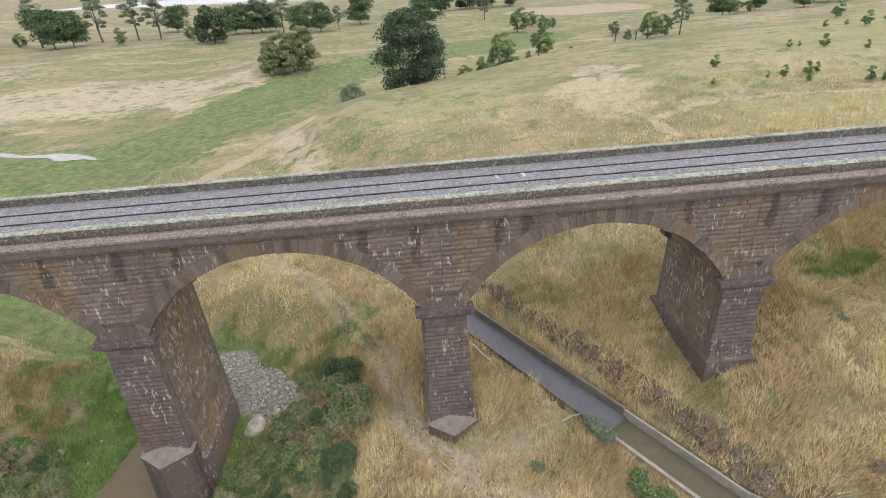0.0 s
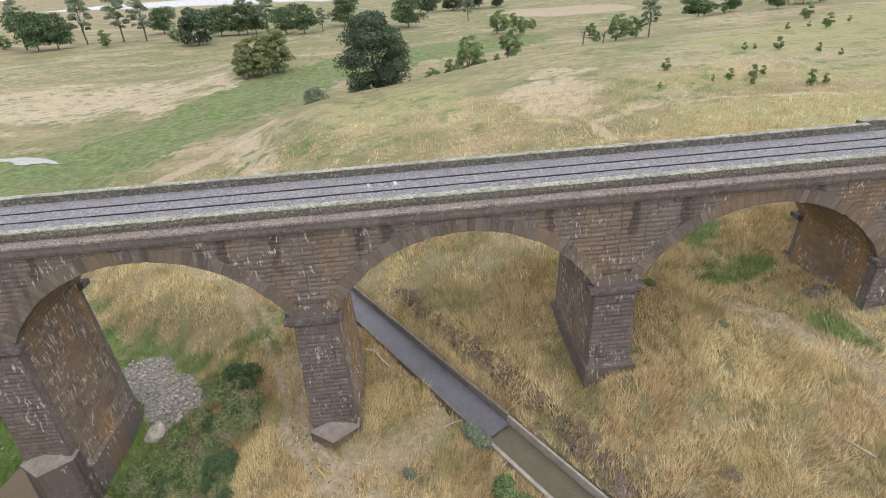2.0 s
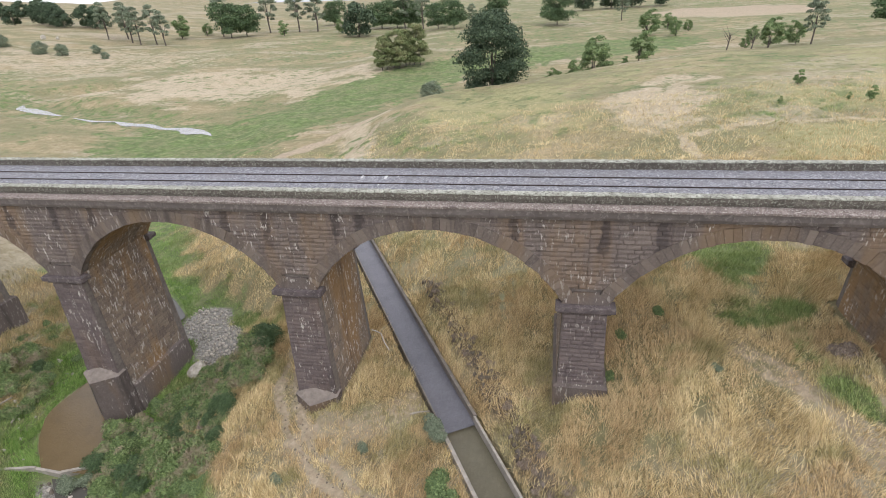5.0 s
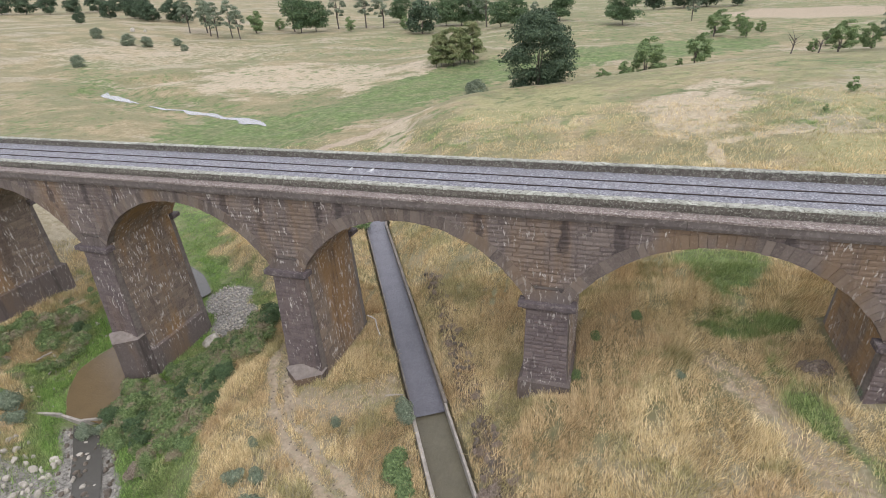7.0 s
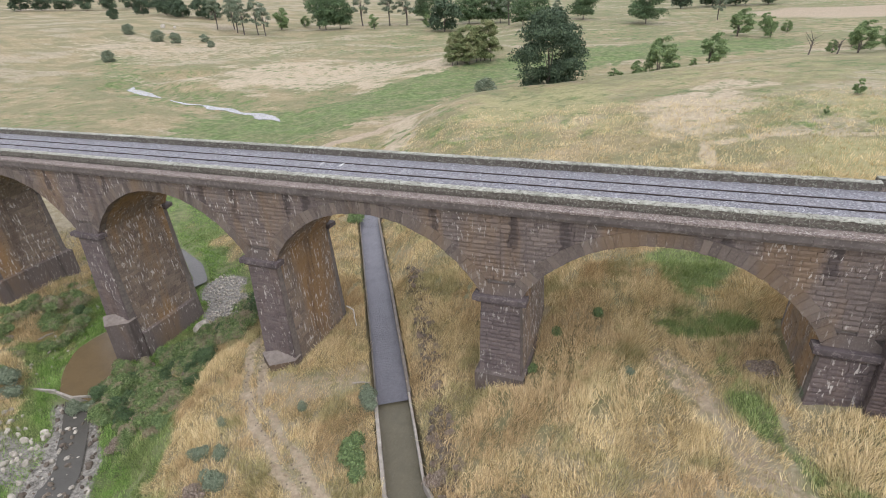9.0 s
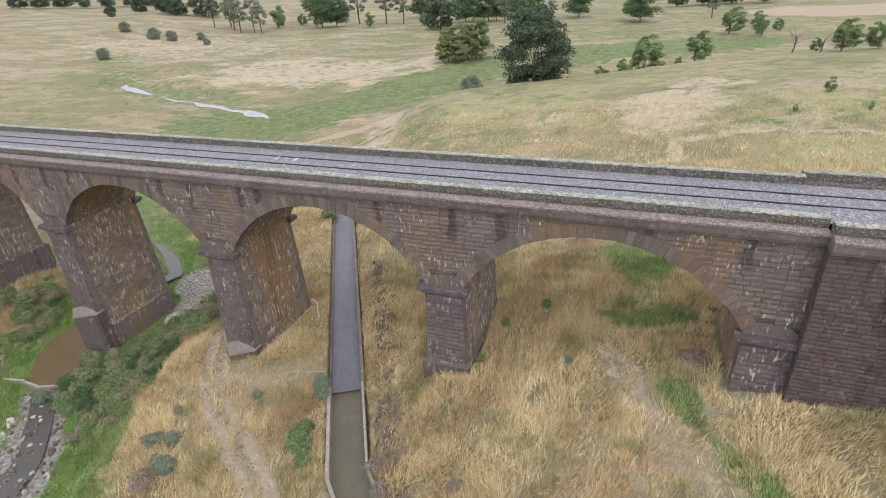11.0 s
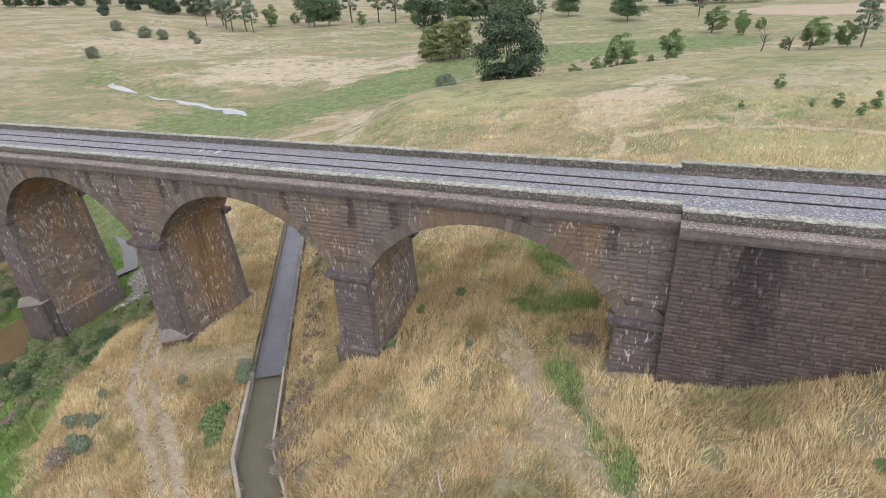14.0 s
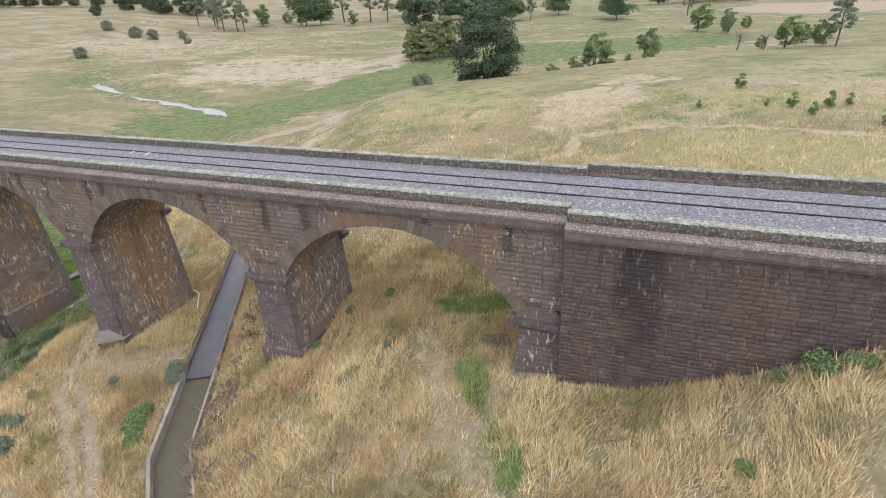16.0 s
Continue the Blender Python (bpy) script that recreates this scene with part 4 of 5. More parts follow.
def plant(proto, spots, z=None):
    """Sets a built plant at the first spot and copies of it at the rest: x, y, scale, turn."""
    for i, (x, y, s, a) in enumerate(spots):
        m = Matrix.Translation((x, y, ground_at(x, y) - 0.05)) @ Matrix.Rotation(radians(a), 4, "Z")
        if i == 0:
            continue
        c = copy_thing(proto, m)
        c.scale = (s, s, s * (0.93 + 0.14 * ((i * 37) % 10) / 10))
    x, y, s, a = spots[0]
    proto.matrix_basis = Matrix.Translation((x, y, ground_at(x, y) - 0.05)) @ Matrix.Rotation(radians(a), 4, "Z") @ Matrix.Scale(s, 4)


plant(tree("pine_tree", "large dark green spreading pine on the creek slope", 22, 20, DARK_LEAF, 1, -0.02, 84, 0.38, 32000, puff=(0.12, 0.21)), [(1.5, 119, 1, 0)])
plant(tree("gum_tree", "olive-green gum in a small copse", 17, 11, GUM_LEAF, 2, 0.02, 44, 0.36, 12000, trunks=3, group="gum copse", puff=(0.1, 0.2)),
      [(-49, 182, 0.8, 34), (-43, 184, 0.9, 101), (-37, 190, 1.0, 168), (-41, 189, 0.91, 235), (-47, 187, 0.8, 302)])
plant(tree("slope_tree", "loose-crowned green tree on the hill's far slope", 11, 9, MID_LEAF, 3, 0.02, 34, 0.3, 6000, trunks=2, group="trees behind the hill", puff=(0.1, 0.2)),
      [(43, 140, 0.87, 252), (30, 136, 1.09, 319), (24, 135, 0.72, 26), (18, 131, 0.55, 93), (38, 137, 0.25, 160), (77, 140, 0.8, 294), (86, 150, 0.7, 68), (71, 143, 0.34, 135), (61, 169, 0.43, 185),
       (61, 253, 1.19, 277), (74, 279, 0.83, 344), (71, 245, 0.79, 51), (80, 263, 0.56, 118), (94, 213, 0.66, 227), (135, 194, 0.65, 269), (144, 196, 0.37, 43), (188, 199, 0.53, 244),
       (-186, 372, 1.06, 42), (-142, 378, 1.0, 109), (-264, 360, 1.75, 260), (-264, 393, 1.03, 327)])
plant(tree("round_bush", "dense rounded grey-green bush in the grass", 5.5, 6.5, GREY_LEAF, 4, -0.14, 34, 0.24, 6000, group="bushes of the valley", puff=(0.16, 0.26)),
      [(-14, 111, 0.95, 0), (-253, 188, 1.1, 20), (-295, 262, 1.4, 60), (-268, 276, 1.0, 120), (-280, 262, 1.2, 190), (-330, 270, 1.3, 10), (-250, 262, 0.8, 90)])
plant(tree("oak_tree", "dark broad-crowned oak in the far row", 20, 25, OAK_LEAF, 5, 0.1, 40, 0.7, 7000, shape="flat", group="row of far oaks"),
      [(-230, 371, 1.2, 0), (-223, 382, 1.1, 67), (-181, 464, 1.01, 176), (-122, 417, 1.02, 310), (-111, 424, 0.99, 17), (-98, 426, 0.99, 84), (-64, 363, 0.86, 285), (-48, 337, 0.8, 352), (-25, 378, 0.93, 126),
       (18, 329, 0.92, 193), (135, 200, 0.64, 202), (150, 202, 0.36, 336), (164, 192, 0.42, 110), (182, 202, 0.45, 177)])
plant(tree("far_gum", "tall open-crowned gum in the far row", 28, 15, GREY_LEAF, 6, 0.2, 34, 0.55, 4600, group="row of far gums", puff=(0.1, 0.19)),
      [(-249, 391, 1.2, 134), (-216, 408, 1.25, 201), (-191, 410, 1.3, 268), (-175, 410, 1.2, 335), (-103, 420, 1.13, 151), (-80, 386, 1.02, 218), (-37, 344, 0.55, 59), (57, 339, 0.6, 143), (88, 143, 0.47, 1),
       (-285, 330, 0.95, 0), (-272, 322, 1.0, 70), (-262, 326, 0.95, 140), (-252, 322, 0.85, 200), (-296, 340, 1.0, 260), (-306, 332, 0.9, 30)])
plant(tree("thicket_tree", "dark tree in a far thicket", 17, 19, DARK_LEAF, 7, 0.03, 26, 0.85, 3200, group="far thicket"),
      [(-122, 361, 1.4, 243), (-395, 380, 1.0, 0), (-410, 395, 1.1, 40), (-380, 372, 0.9, 80), (-365, 380, 1.0, 120), (-430, 402, 1.1, 160), (-450, 420, 1.2, 200), (-350, 376, 1.0, 240), (-470, 410, 1.0, 280),
       (-640, 480, 1.3, 0), (-622, 498, 1.2, 30), (-660, 466, 1.4, 60), (-610, 520, 1.3, 90), (-596, 538, 1.2, 120), (-578, 548, 1.3, 150), (-680, 452, 1.3, 240), (-700, 440, 1.4, 270), (-420, 335, 0.6, 10),
       (60, 458, 1.18, 0), (77, 466, 1.2, 50), (99, 466, 1.2, 100), (38, 450, 1.15, 150)])
plant(tree("sapling", "small dark sapling on the dry hillside", 2.6, 1.7, MID_LEAF, 8, 0.02, 14, 0.16, 1300, group="hillside saplings", puff=(0.15, 0.28)),
      [(59.8, 73, 1.0, 0), (65.2, 60.4, 0.85, 30), (67, 56.5, 0.75, 60), (72.2, 61.8, 0.7, 90), (69.7, 60.6, 0.9, 120), (88.2, 81.3, 1.1, 150), (83.2, 85.1, 0.7, 180), (85.6, 85.2, 0.5, 210), (74.3, 52.2, 1.0, 240),
       (76.6, 52, 0.7, 270), (111, 111, 0.8, 300), (118, 112.4, 0.6, 330), (118, 106, 1.5, 10), (132, 116, 0.7, 40), (92, 74.5, 0.7, 100), (92.6, 69.3, 0.5, 130), (53.4, 61.8, 0.45, 5), (62, 60, 0.45, 70), (142.5, 146.5, 2.2, 20)])


def bare_tree(x, y, tall, seed):
    rs = np.random.RandomState(seed)
    ob = thing("dead_tree", "leafless grey dead tree on the crest", "tree", "dead trees", at=(x, y, ground_at(x, y)))
    bm = bmesh.new()
    limb(bm, (0, 0, -0.5), (0.4, 0, tall * 0.6), 0.22, 0.12)
    for i in range(12):
        z = tall * rs.uniform(0.25, 0.6)
        a = rs.uniform(0, 6.283)
        e = (0.3 + math.cos(a) * tall * 0.25, math.sin(a) * tall * 0.25, z + tall * rs.uniform(0.15, 0.4))
        limb(bm, (0.3, 0, z), e, 0.08, 0.03, 4)
        limb(bm, e, (e[0] * 1.4, e[1] * 1.4, e[2] + tall * 0.12), 0.03, 0.012, 4)
    part("trunk", bm, BARK, ob)


bare_tree(65, 138, 6.5, 1)
bare_tree(71, 137, 5.0, 2)


def shrub(name, label, wide, tall, material, seed, count, leaf, group, category="shrub"):
    rs = np.random.RandomState(seed)
    ob = thing(name, label, category, group)
    bm = bmesh.new()
    cs, ns = [], []
    n = 9
    for i in range(n):
        a, r = rs.uniform(0, 6.283), wide / 2 * rs.uniform(0.1, 0.75)
        c = np.array((r * math.cos(a), r * math.sin(a), tall * rs.uniform(0.25, 0.62)))
        limb(bm, (0, 0, -0.2), c, 0.03, 0.012, 4)
        d = rs.normal(0, 1, (count // n, 3))
        d /= np.linalg.norm(d, axis=1, keepdims=True)
        d[:, 2] = np.abs(d[:, 2]) * 1.1 - 0.25
        rr = rs.uniform(0.6, 1.12, (count // n, 1)) * np.array((wide * 0.27, wide * 0.27, tall * 0.42)) * rs.uniform(0.7, 1.2)
        cs.append(c + d * rr)
        ns.append(d)
    part("stem", bm, BARK, ob)
    link("foliage", leaves_mesh("foliage", np.concatenate(cs), np.concatenate(ns), leaf, material, rs, 1.8), ob, Matrix())
    return ob


rs = np.random.RandomState(77)


def scatter(n, x0, x1, y0, y1, s0, s1, ok=lambda x, y: True):
    out = []
    while len(out) < n:
        x, y = rs.uniform(x0, x1), rs.uniform(y0, y1)
        if ok(x, y):
            out.append((x, y, rs.uniform(s0, s1), rs.uniform(0, 360)))
    return out


BRUSH = ((-21, -4.5), (-18.4, -1.5), (-18.2, 3.2), (-14.6, 4.6), (-13.4, 10.5), (-9, 8.5), (-6.6, 3.4), (-8, -3.6), (-5, -9), (-9, -11.5), (-15, -9.5))


def bank(x, y):
    """Inside the overgrown foot of the east bank."""
    odd = False
    for (ax, ay), (bx, by) in zip(BRUSH, BRUSH[1:] + BRUSH[:1]):
        if (ay > y) != (by > y) and x < ax + (bx - ax) * (y - ay) / (by - ay):
            odd = not odd
    return odd


def west_bank(x, y):
    d = x - float(creek_x(y))
    return -17 < d < -5.5 and not (-45 < x < -39.5 and -2 < y < 10)


plant(shrub("bramble_bush", "tangled dark green bramble on the creek bank", 2.8, 1.7, SHRUB_LEAF, 11, 3400, 0.11, "creek bank brambles"),
      scatter(80, -22, -5, -12, 11, 0.45, 1.05, bank) + scatter(26, -46, -31, -10, 8, 0.4, 1.0, west_bank) + [(-37.2, 2, 1.1, 0), (-36.3, 4.2, 1.0, 50), (-38.4, 0.2, 0.9, 100), (-36.4, -3.6, 0.8, 150), (-9.2, 5.6, 1.3, 20), (-8.6, 3.4, 1.1, 80)])
plant(shrub("dark_bush", "dense dark green bush on the creek bank", 2.4, 1.8, OAK_LEAF, 15, 3600, 0.09, "dark bank bushes"),
      scatter(26, -20, -6, -9, 10.5, 0.4, 0.95, bank) + [(-8.4, 6.6, 1.2, 0), (-9.6, 8.0, 1.0, 60), (-10.4, 3.6, 0.9, 140), (-34, 3.2, 0.6, 30), (-38, -5, 0.6, 70)])
plant(shrub("green_bush", "fresh green leafy bush on the creek bank", 2.0, 1.3, MID_LEAF, 12, 2800, 0.09, "creek bank bushes"),
      scatter(44, -22, -5, -12, 11, 0.35, 0.9, bank) + scatter(10, -46, -30, -10, 12, 0.4, 0.8, west_bank)
      + [(11.7, -7.7, 1.05, 0), (12.6, -8.8, 1.15, 90), (13.4, -9.8, 0.95, 40), (23.4, 1.0, 0.55, 0), (24.6, 5.0, 0.6, 30), (-9.2, 29.8, 1.5, 10), (-6.4, 35.5, 1.5, 60), (-10.5, 32, 1.2, 0), (57, -2.0, 1.0, 30), (58.6, -1.9, 0.8, 90), (55.4, -1.9, 0.5, 10), (53.5, -7.8, 0.55, 60), (27.6, 7.0, 0.6, 20)])
plant(shrub("grey_bush", "silvery grey-green bush beside the water", 2.0, 1.3, GREY_LEAF, 13, 2800, 0.09, "grey bushes"),
      [(10.3, -2.6, 1.0, 0), (10.9, -3.6, 0.7, 60), (-28.6, -8.6, 1.3, 40), (-26.6, -9.8, 1.0, 80), (-19.4, -8.8, 0.95, 20), (-18.2, -8.2, 0.7, 120), (5.4, -5.1, 0.55, 0), (3.9, -13.8, 1.0, 50), (1.0, -12.1, 0.8, 90), (2.6, -11.6, 0.7, 10), (0.3, -8.9, 0.55, 10), (12.9, -1.2, 0.42, 10), (-10, 33, 1.2, 50), (30.5, 0.6, 0.4, 0), (41, 0.2, 0.5, 0)])
plant(shrub("dead_brush", "heap of dry grey-brown twigs", 2.0, 1.0, DRY_TWIG, 14, 1900, 0.07, "dry brush heaps"),
      [(38.9, 2.0, 1.2, 0), (19.2, -9.0, 1.0, 30), (20.2, -10.4, 0.9, 80), (25.5, -10.2, 0.7, 60), (-10.8, -11, 1.1, 90), (-12.4, 3.0, 0.8, 90), (3.4, -15.0, 1.2, 120), (-32, 1.5, 0.8, 10), (-35, -4.5, 0.8, 70), (-14.4, 2.0, 0.9, 20)] + scatter(18, -18, -7, -11, 8, 0.3, 0.75, bank)
      + [(float(canal_x(y)) + float(np.interp(y, [-9, 12], [3.4, 5.1])) + o, y, s, a) for o, y, s, a in scatter(30, -0.9, 1.2, -10, 17, 0.2, 0.6)])


# ---- rocks ----
ROCK = plain_material("weathered_basalt_rock", (0.065, 0.053, 0.042), (0.2, 0.17, 0.135), 2)
PALE_ROCK = plain_material("pale_river_stone", (0.25, 0.23, 0.19), (0.52, 0.485, 0.42), 2)


def rock_mesh(material, seed):
    bm = bmesh.new()
    bmesh.ops.create_icosphere(bm, subdivisions=2, radius=0.5)
    r = random.Random(seed)
    axes = [Vector((r.uniform(-1, 1), r.uniform(-1, 1), r.uniform(-1, 1))).normalized() for i in range(9)]
    for v in bm.verts:
        d = v.co.normalized()
        cut = min(0.5, min((0.36 / max(d.dot(a), 0.001) for a in axes if d.dot(a) > 0.3), default=0.5))
        v.co = d * cut * (1 + 0.08 * noise.noise(v.co * 4 + Vector((seed, 0, 0))))
    me = bpy.data.meshes.new("rock")
    bm.to_mesh(me)
    bm.free()
    me.materials.append(material)
    return me


def rocks(name, label, meshes, spots, group):
    for i, (x, y, s, a) in enumerate(spots):
        ob = new(name, meshes[i % len(meshes)])
        ob.matrix_world = Matrix.Translation((x, y, ground_at(x, y) + s * 0.12)) @ Euler((a * 0.1, a * 0.07, radians(a))).to_matrix().to_4x4() @ Matrix.Diagonal((s, s * 0.8, s * 0.6, 1))
        tagged(ob, label, "rock", group)


pale = [rock_mesh(PALE_ROCK, i) for i in range(5)]
dark = [rock_mesh(ROCK, i + 20) for i in range(5)]
rocks("river_stone", "pale rounded stone in the rubble fan beside the pier", pale, scatter(290, -24.5, -13, 7, 17.5, 0.2, 0.52, lambda x, y: near_line(x, y, ((-22.5, 15.5), (-18.5, 12), (-16, 8.5))) < 2.5 and not (x < -18.9 and y < 10)), "rubble fan")
rocks("boulder", "pale flat boulder at the rubble's edge", pale, [(-17.2, 5.9, 2.7, 35), (-15.4, 7.0, 1.0, 80), (-15.0, 4.6, 0.9, 10)], "bank boulders")
rocks("stream_stone", "grey stone lying in the shallow stream", dark[:3] + pale[:2], [(float(creek_x(y)) + o, y, s, a) for o, y, s, a in scatter(190, -3.4, 3.4, -24, -8.4, 0.2, 0.75)], "stream stones")
rocks("bank_stone", "pale stone on the stream bank", pale, [(float(creek_x(y)) - 5.0 - o, y, s, a) for o, y, s, a in scatter(90, -1.6, 5.5, -21, -11, 0.3, 1.05)], "bank stones")
rocks("flat_stone", "pale stone among green reeds", pale, [(float(creek_x(y)) - 5.6 - o, y, s, a) for o, y, s, a in scatter(26, -1.0, 2.5, -7, 9, 0.25, 0.6)], "reed stones")
rocks("spoil_rock", "dark broken rock on the canal's spoil bank", dark, [(float(canal_x(y)) + float(np.interp(y, [-9, 12], [3.4, 5.1])) + o, y, s, a) for o, y, s, a in scatter(110, -1.0, 1.0, -8, 17.5, 0.2, 0.65, lambda x, y: rs.uniform() < 0.25 + 0.75 * (math.sin(y * 0.9) > 0))], "canal spoil rocks")
rocks("outcrop", "pale rock outcrop on the far eroded bank", pale, [(-400, 433, 9, 10), (-392, 424, 6, 70), (-410, 440, 7, 130), (-337, 307, 5, 20), (-345, 316, 4, 60), (-330, 312, 3.5, 200)], "far outcrops")


# ---- weir, pipe and timber ----
PIPE = plain_material("white_plastic_pipe", (0.5, 0.49, 0.46), (0.68, 0.67, 0.64), 3, 0.5)
TIMBER = plain_material("bleached_timber", (0.25, 0.22, 0.18), (0.42, 0.38, 0.33), 4)
bm = bmesh.new()
for a, b in (((-26.8, -8.3), (-23.6, -7.6)), ((-23.6, -7.6), (-20.9, -7.7)), ((-20.9, -7.7), (-17.4, -6.2))):
    d = (Vector(b) - Vector(a)).normalized()
    o = Vector((-d.y, d.x)) * 0.12
    hi = -4.0 if a[0] == -23.6 else -3.86
    loft(bm, [[(p[0] - o.x, p[1] - o.y, -5.2), (p[0] + o.x, p[1] + o.y, -5.2), (p[0] + o.x, p[1] + o.y, hi), (p[0] - o.x, p[1] - o.y, hi)] for p in (a, b)])
bmesh.ops.recalc_face_normals(bm, faces=bm.faces)
tagged(part("weir", bm, CONCRETE), "low concrete weir across the creek", "weir")
pipe = thing("drain_pipe", "bent white drain pipe beside the pier", "pipe")
bm = bmesh.new()
limb(bm, (1.9, 8.4, 1.0), (2.9, 8.2, 0.8), 0.05, 0.05, 8)
part("elbow", bm, PIPE, pipe)
bm = bmesh.new()
limb(bm, (2.9, 8.2, 0.8), (4.2, 6.4, 0.3), 0.05, 0.05, 8)
part("outlet", bm, PIPE, pipe)
for i, (x, y, l, a) in enumerate(((-33.5, -2.5, 1.6, 70), (-30.6, -3.5, 1.5, 100), (8.2, -1.4, 1.6, 15), (33, -11.5, 1.6, 120))):
    bm = bmesh.new()
    limb(bm, (0, 0, 0), (l, 0, 0.12), 0.09, 0.06, 7)
    ob = part("log", bm, TIMBER)
    ob.matrix_world = Matrix.Translation((x, y, ground_at(x, y) + 0.25)) @ Matrix.Rotation(radians(a), 4, "Z")
    tagged(ob, "bleached fallen branch lying in the grass", "log", "fallen timber")
WHITE = plain_material("whitewashed_stone", (0.36, 0.36, 0.36), (0.6, 0.6, 0.59), 9)
bm = bmesh.new()
box(bm, -0.11, 0.11, -0.45, 0.45, 0, 0.035)
bevelled(bm, 0.01)
me = bpy.data.meshes.new("painted_sleeper_mark")
bm.to_mesh(me)
bm.free()
me.materials.append(WHITE)
for x, y, s in ((6.4, 4.6, 1.0), (4.5, 4.6, 0.7), (7.3, 4.9, 0.4), (6.3, 3.0, 0.3)):
    ob = new("painted_mark", me)
    ob.matrix_world = pose(x, y, 18.075, 0, 0, 4) @ Matrix.Diagonal((s, s, 1, 1))
    tagged(ob, "white paint mark across a track sleeper", "paint mark", "track marks")


# ---- loose pebbles on the dirt track ----
def pebbles():
    r = np.random.RandomState(31)
    verts, faces = [], []
    src = rock_mesh(ROCK, 50)
    co = np.array([v.co[:] for v in src.vertices])
    fs = [list(f.vertices) for f in src.polygons]
    pts = [Vector(p) for p in TRACK]
    for i in range(260):
        j = r.randint(2, len(pts) - 2)
        p = pts[j].lerp(pts[j + 1], r.uniform())
        x, y, s = p.x + r.normal(0, 0.7), p.y + r.normal(0, 0.7), r.uniform(0.06, 0.2)
        a = r.uniform(0, 6.28)
        m = np.array(((math.cos(a), -math.sin(a), 0), (math.sin(a), math.cos(a), 0), (0, 0, 0.7)))
        k = len(verts)
        verts += (co @ m.T * s + np.array((x, y, ground_at(x, y) + s * 0.1))).tolist()
        faces += [[v + k for v in f] for f in fs]
    tagged(new("pebbles", raw_mesh("pebbles", verts, faces, ROCK)), "loose grey pebbles scattered along the dirt track", "pebbles", kind="stuff")


pebbles()


# ---- still water further off ----
def ribbon(pts, half, z, material, label, seed):
    """An uneven strip of water along a bent line; half are the half widths at its points."""
    rr = random.Random(seed)
    left, right = [], []
    n = (len(pts) - 1) * 5
    for i in range(n + 1):
        u = i / n * (len(pts) - 1)
        j = min(int(u), len(pts) - 2)
        a, b = Vector(pts[j]), Vector(pts[j + 1])
        t = (b - a).normalized()
        w = half[j] + (half[j + 1] - half[j]) * (u - j)
        p = a.lerp(b, u - j)
        left.append(p + Vector((-t.y, t.x)) * w * rr.uniform(0.85, 1.15))
        right.append(p - Vector((-t.y, t.x)) * w * rr.uniform(0.85, 1.15))
    sheet("water", left, right, z, material, label)


ribbon([(-75, 99), (-79, 102), (-84, 103.2), (-89, 106.4), (-97, 107.2), (-105, 111.5), (-113, 112.4), (-121, 116.5), (-130, 117.3), (-143, 122.5)], (0.2, 1.2, 3.0, 1.9, 0.9, 1.5, 1.9, 0.5, 0.9, 0.2), -4.1, POOL_WATER, "creek pool with a pale sky reflection put into its colour", 1)
ribbon([(-151, 126), (-160, 129.5), (-170, 134), (-184, 140), (-189, 146)], (0.2, 1.3, 2.4, 1.8, 0.3), -4.1, POOL_WATER, "upper creek pool with a pale sky reflection put into its colour", 2)
sheet("water", [(-1150, y) for y in (1000, 1800, 2750)], [(40, y) for y in (1000, 1800, 2750)], -9.0, LAKE_WATER, "wide pale reservoir in the distance")


# ---- long grass ----
def grass_material(name, brown):
    k = Mat(name, 0.85)
    a = k.attr("cover")
    straw = k.ramp(k.island(), (0.0, (0.28, 0.212, 0.102)), (0.45, (0.62, 0.492, 0.258)), (1.0, (0.9, 0.765, 0.475)))
    blond = k.step(k.noise(0.3, 5, 0.7, k.scaled(1.2, 0.8, 1.0)), 0.5, 0.62, 0.0, 0.5)
    straw = k.mix(blond, straw, k.ramp(k.island(), (0.0, (0.5, 0.4, 0.2)), (1.0, (0.95, 0.82, 0.54))))
    patch = k.step(k.noise(0.13, 5, 0.65), 0.44, 0.58, 0.0, brown)
    straw = k.mix(patch, straw, k.ramp(k.island(), (0.0, (0.27, 0.18, 0.096)), (1.0, (0.68, 0.5, 0.28))))
    tinge = k.step(k.noise(0.17, 5, 0.65, k.scaled(1.0, 1.3, 1.0)), 0.51, 0.62, 0.0, 0.6)
    straw = k.mix(k.step(k.noise(1.5, 3, 0.6), 0.5, 0.64, 0.0, 0.18), straw, k.ramp(k.island(), (0.0, (0.16, 0.12, 0.06)), (1.0, (0.42, 0.33, 0.17))))
    straw = k.mix(tinge, straw, k.ramp(k.island(), (0.0, (0.15, 0.16, 0.06)), (1.0, (0.36, 0.355, 0.16))))
    green = k.ramp(k.island(), (0.0, (0.13, 0.175, 0.055)), (0.6, (0.25, 0.335, 0.12)), (1.0, (0.42, 0.48, 0.21)))
    green = k.mix(k.step(a[0], 0.84, 1.0, 0.0, 0.8), green, k.ramp(k.island(), (0.0, (0.1, 0.19, 0.035)), (0.6, (0.19, 0.35, 0.075)), (1.0, (0.36, 0.5, 0.15))))
    return k.done(k.mix(k.step(k.math("ADD", a[0], k.step(k.noise(0.22, 6, 0.75), 0.3, 0.7, -0.5, 0.4)), 0.25, 0.75), straw, green))


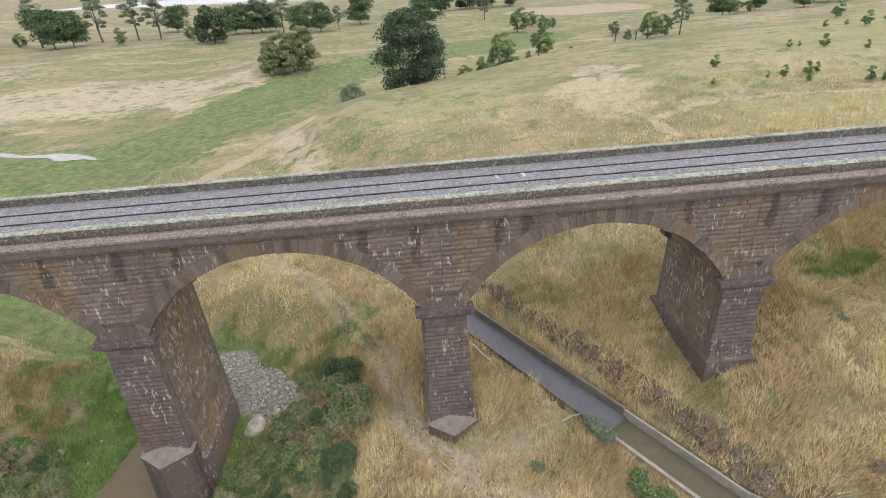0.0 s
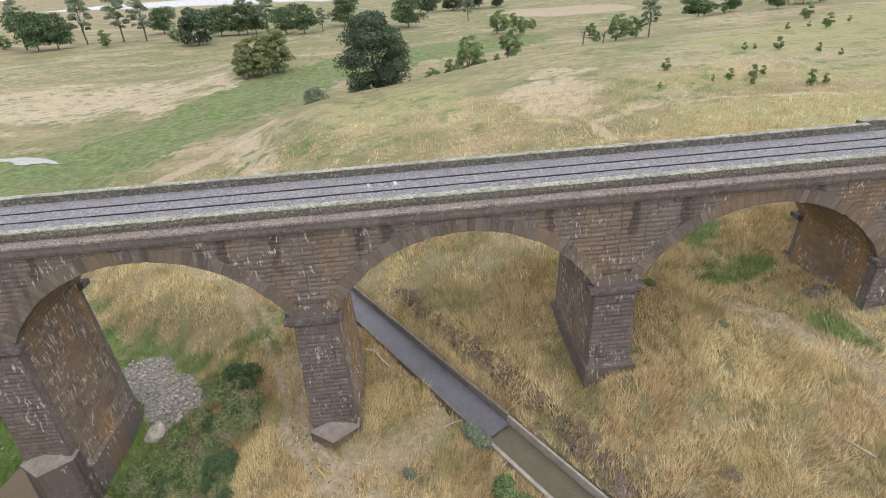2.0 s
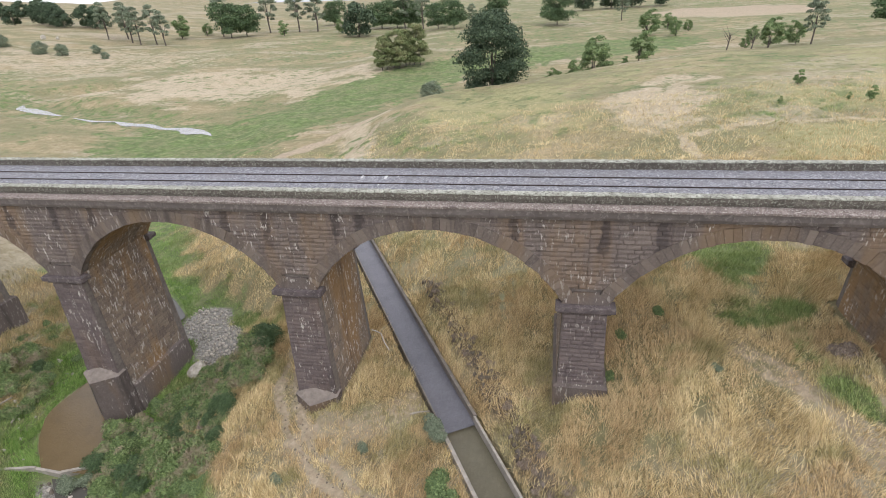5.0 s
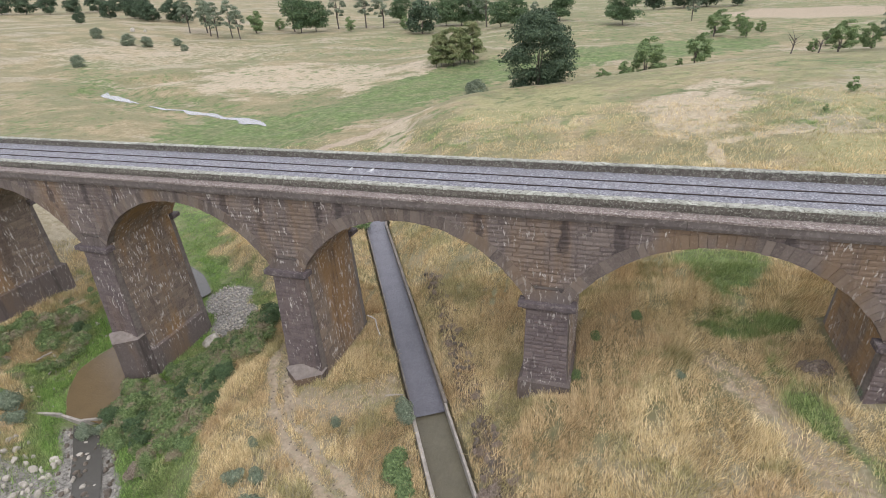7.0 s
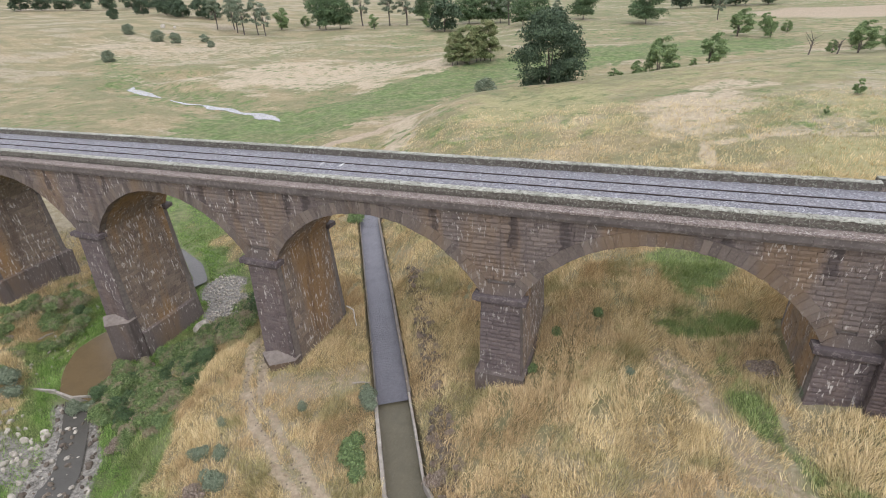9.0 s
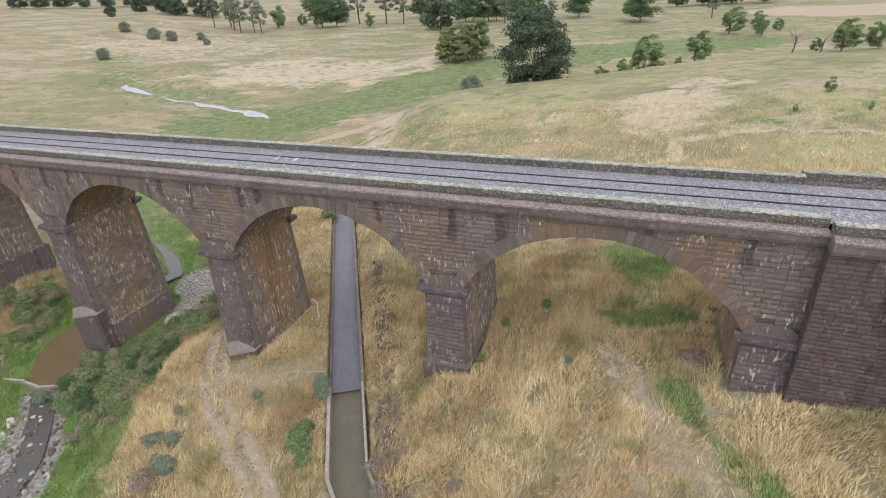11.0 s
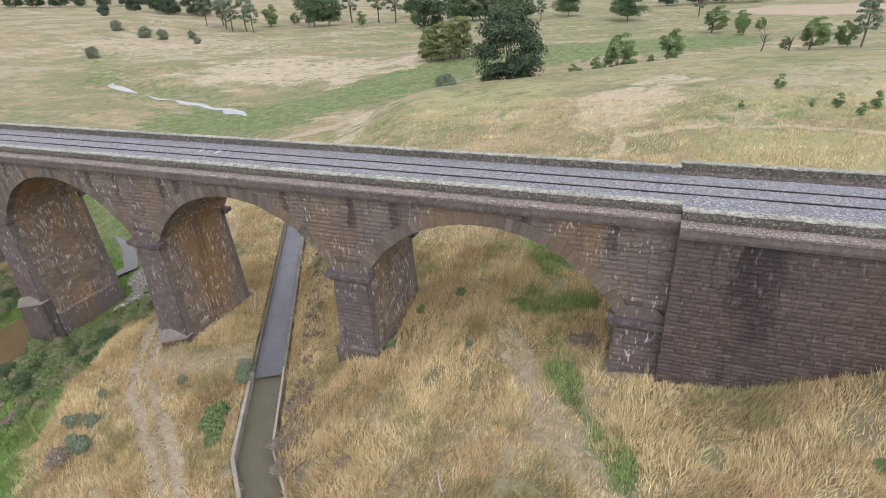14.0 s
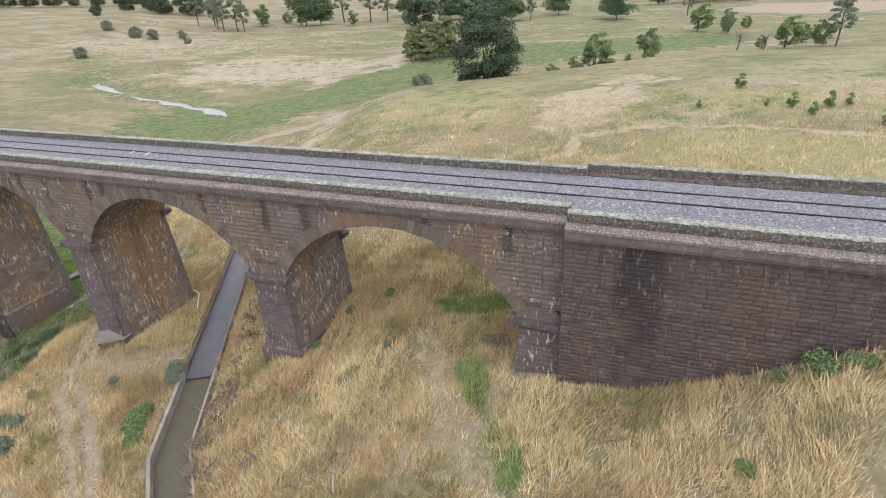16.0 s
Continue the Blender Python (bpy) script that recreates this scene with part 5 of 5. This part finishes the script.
def make_grass(name, label, x0, x1, y0, y1, count, tall, wide, seed, material):
    r = np.random.RandomState(seed)
    n = int(count * 1.8)
    x, y = r.uniform(x0, x1, n), r.uniform(y0, y1, n)
    g, b, s = cover(x, y)
    clear = np.abs(x - canal_x(y)) * 0.86 > 1.75
    for px in (-63.6, *PIERS, 42.4):
        clear &= ~((np.abs(x - px) < 2.1) & (y > -0.9) & (y < DEPTH + 0.6))
    clear &= ~((x > 43.6) & (y > -1.0) & (y < DEPTH + 1))
    wet = np.abs(x - creek_x(y)) < np.interp(y, [-8, -5, 0, 4, 8, 13, 16, 19, 24, 28, 36, 39, 60], [2.8, 3.8, 3.2, 2.0, 0.5, 0.8, 1.9, 2.4, 2.0, 0.6, 0.6, 1.6, 0.5])
    edge = np.minimum.reduce((x - x0, x1 - x, y - y0 if y0 < 0 else y - y0 + 40, y1 - y if y1 > 20 else y1 - y + 40))
    thin = (0.6 + 0.5 * wave(x, y, 4, 9)) * smooth(-2, 24 if y1 > 20 else 9, edge) - 0.25 * smooth(9, 0, edge)
    s = np.maximum(s, 0.5 * spoil(x, y))
    keep = clear & ~(wet & (y < 40)) & (r.uniform(0, 1, n) > np.maximum(b * 1.15, s)) & (r.uniform(0, 1, n) < thin + 0.25)
    x, y, g, b = x[keep][:count], y[keep][:count], g[keep][:count], b[keep][:count]
    n = len(x)
    z = height(x, y)
    h = tall * r.uniform(0.5, 1.2, n) * (1 - 0.5 * b) * (0.8 + 0.3 * wave(x, y, 6, 4) + 0.3 * wave(x, y, 1.7, 14)) * (1 - 0.35 * g)
    a = 0.7 + 1.8 * wave(x, y, 8, 8) + r.normal(0, 1.15, n)
    lean = h * r.uniform(0.1, 1.1, n)
    f = r.uniform(0, 6.283, n)
    w = wide * r.uniform(0.6, 1.4, n)
    p0 = np.stack((x - np.cos(f) * w, y - np.sin(f) * w, z - 0.05), -1)
    p1 = np.stack((x + np.cos(f) * w, y + np.sin(f) * w, z - 0.05), -1)
    p2 = np.stack((x + np.cos(a) * lean, y + np.sin(a) * lean, z + h), -1)
    me = bpy.data.meshes.new(name)
    me.vertices.add(3 * n)
    me.vertices.foreach_set("co", np.stack((p0, p1, p2), 1).astype(np.float32).ravel())
    me.loops.add(3 * n)
    me.loops.foreach_set("vertex_index", np.arange(3 * n, dtype=np.int32))
    me.polygons.add(n)
    me.polygons.foreach_set("loop_start", np.arange(0, 3 * n, 3, dtype=np.int32))
    me.update(calc_edges=True)
    layer = me.color_attributes.new("cover", "FLOAT_COLOR", "POINT")
    layer.data.foreach_set("color", np.repeat(np.stack((g, b, b, np.ones(n)), -1), 3, axis=0).astype(np.float32).ravel())
    me.materials.append(material)
    tagged(new(name, me), label, "grass", kind="stuff")


GRASS = grass_material("long_dry_grass", 0.6)
MEADOW = grass_material("meadow_grass", 0.2)
make_grass("long_grass", "long dry wind-combed straw-coloured grass with green tufts", -48, 62, -22, 16, 600000, 0.7, 0.022, 1, GRASS)
make_grass("long_grass", "long dry grass in the lee of the viaduct", -48, 62, 16, 44, 150000, 0.6, 0.026, 3, GRASS)
make_grass("meadow_grass", "dry meadow grass past the viaduct", -75, 85, 22, 80, 110000, 0.42, 0.035, 2, MEADOW)
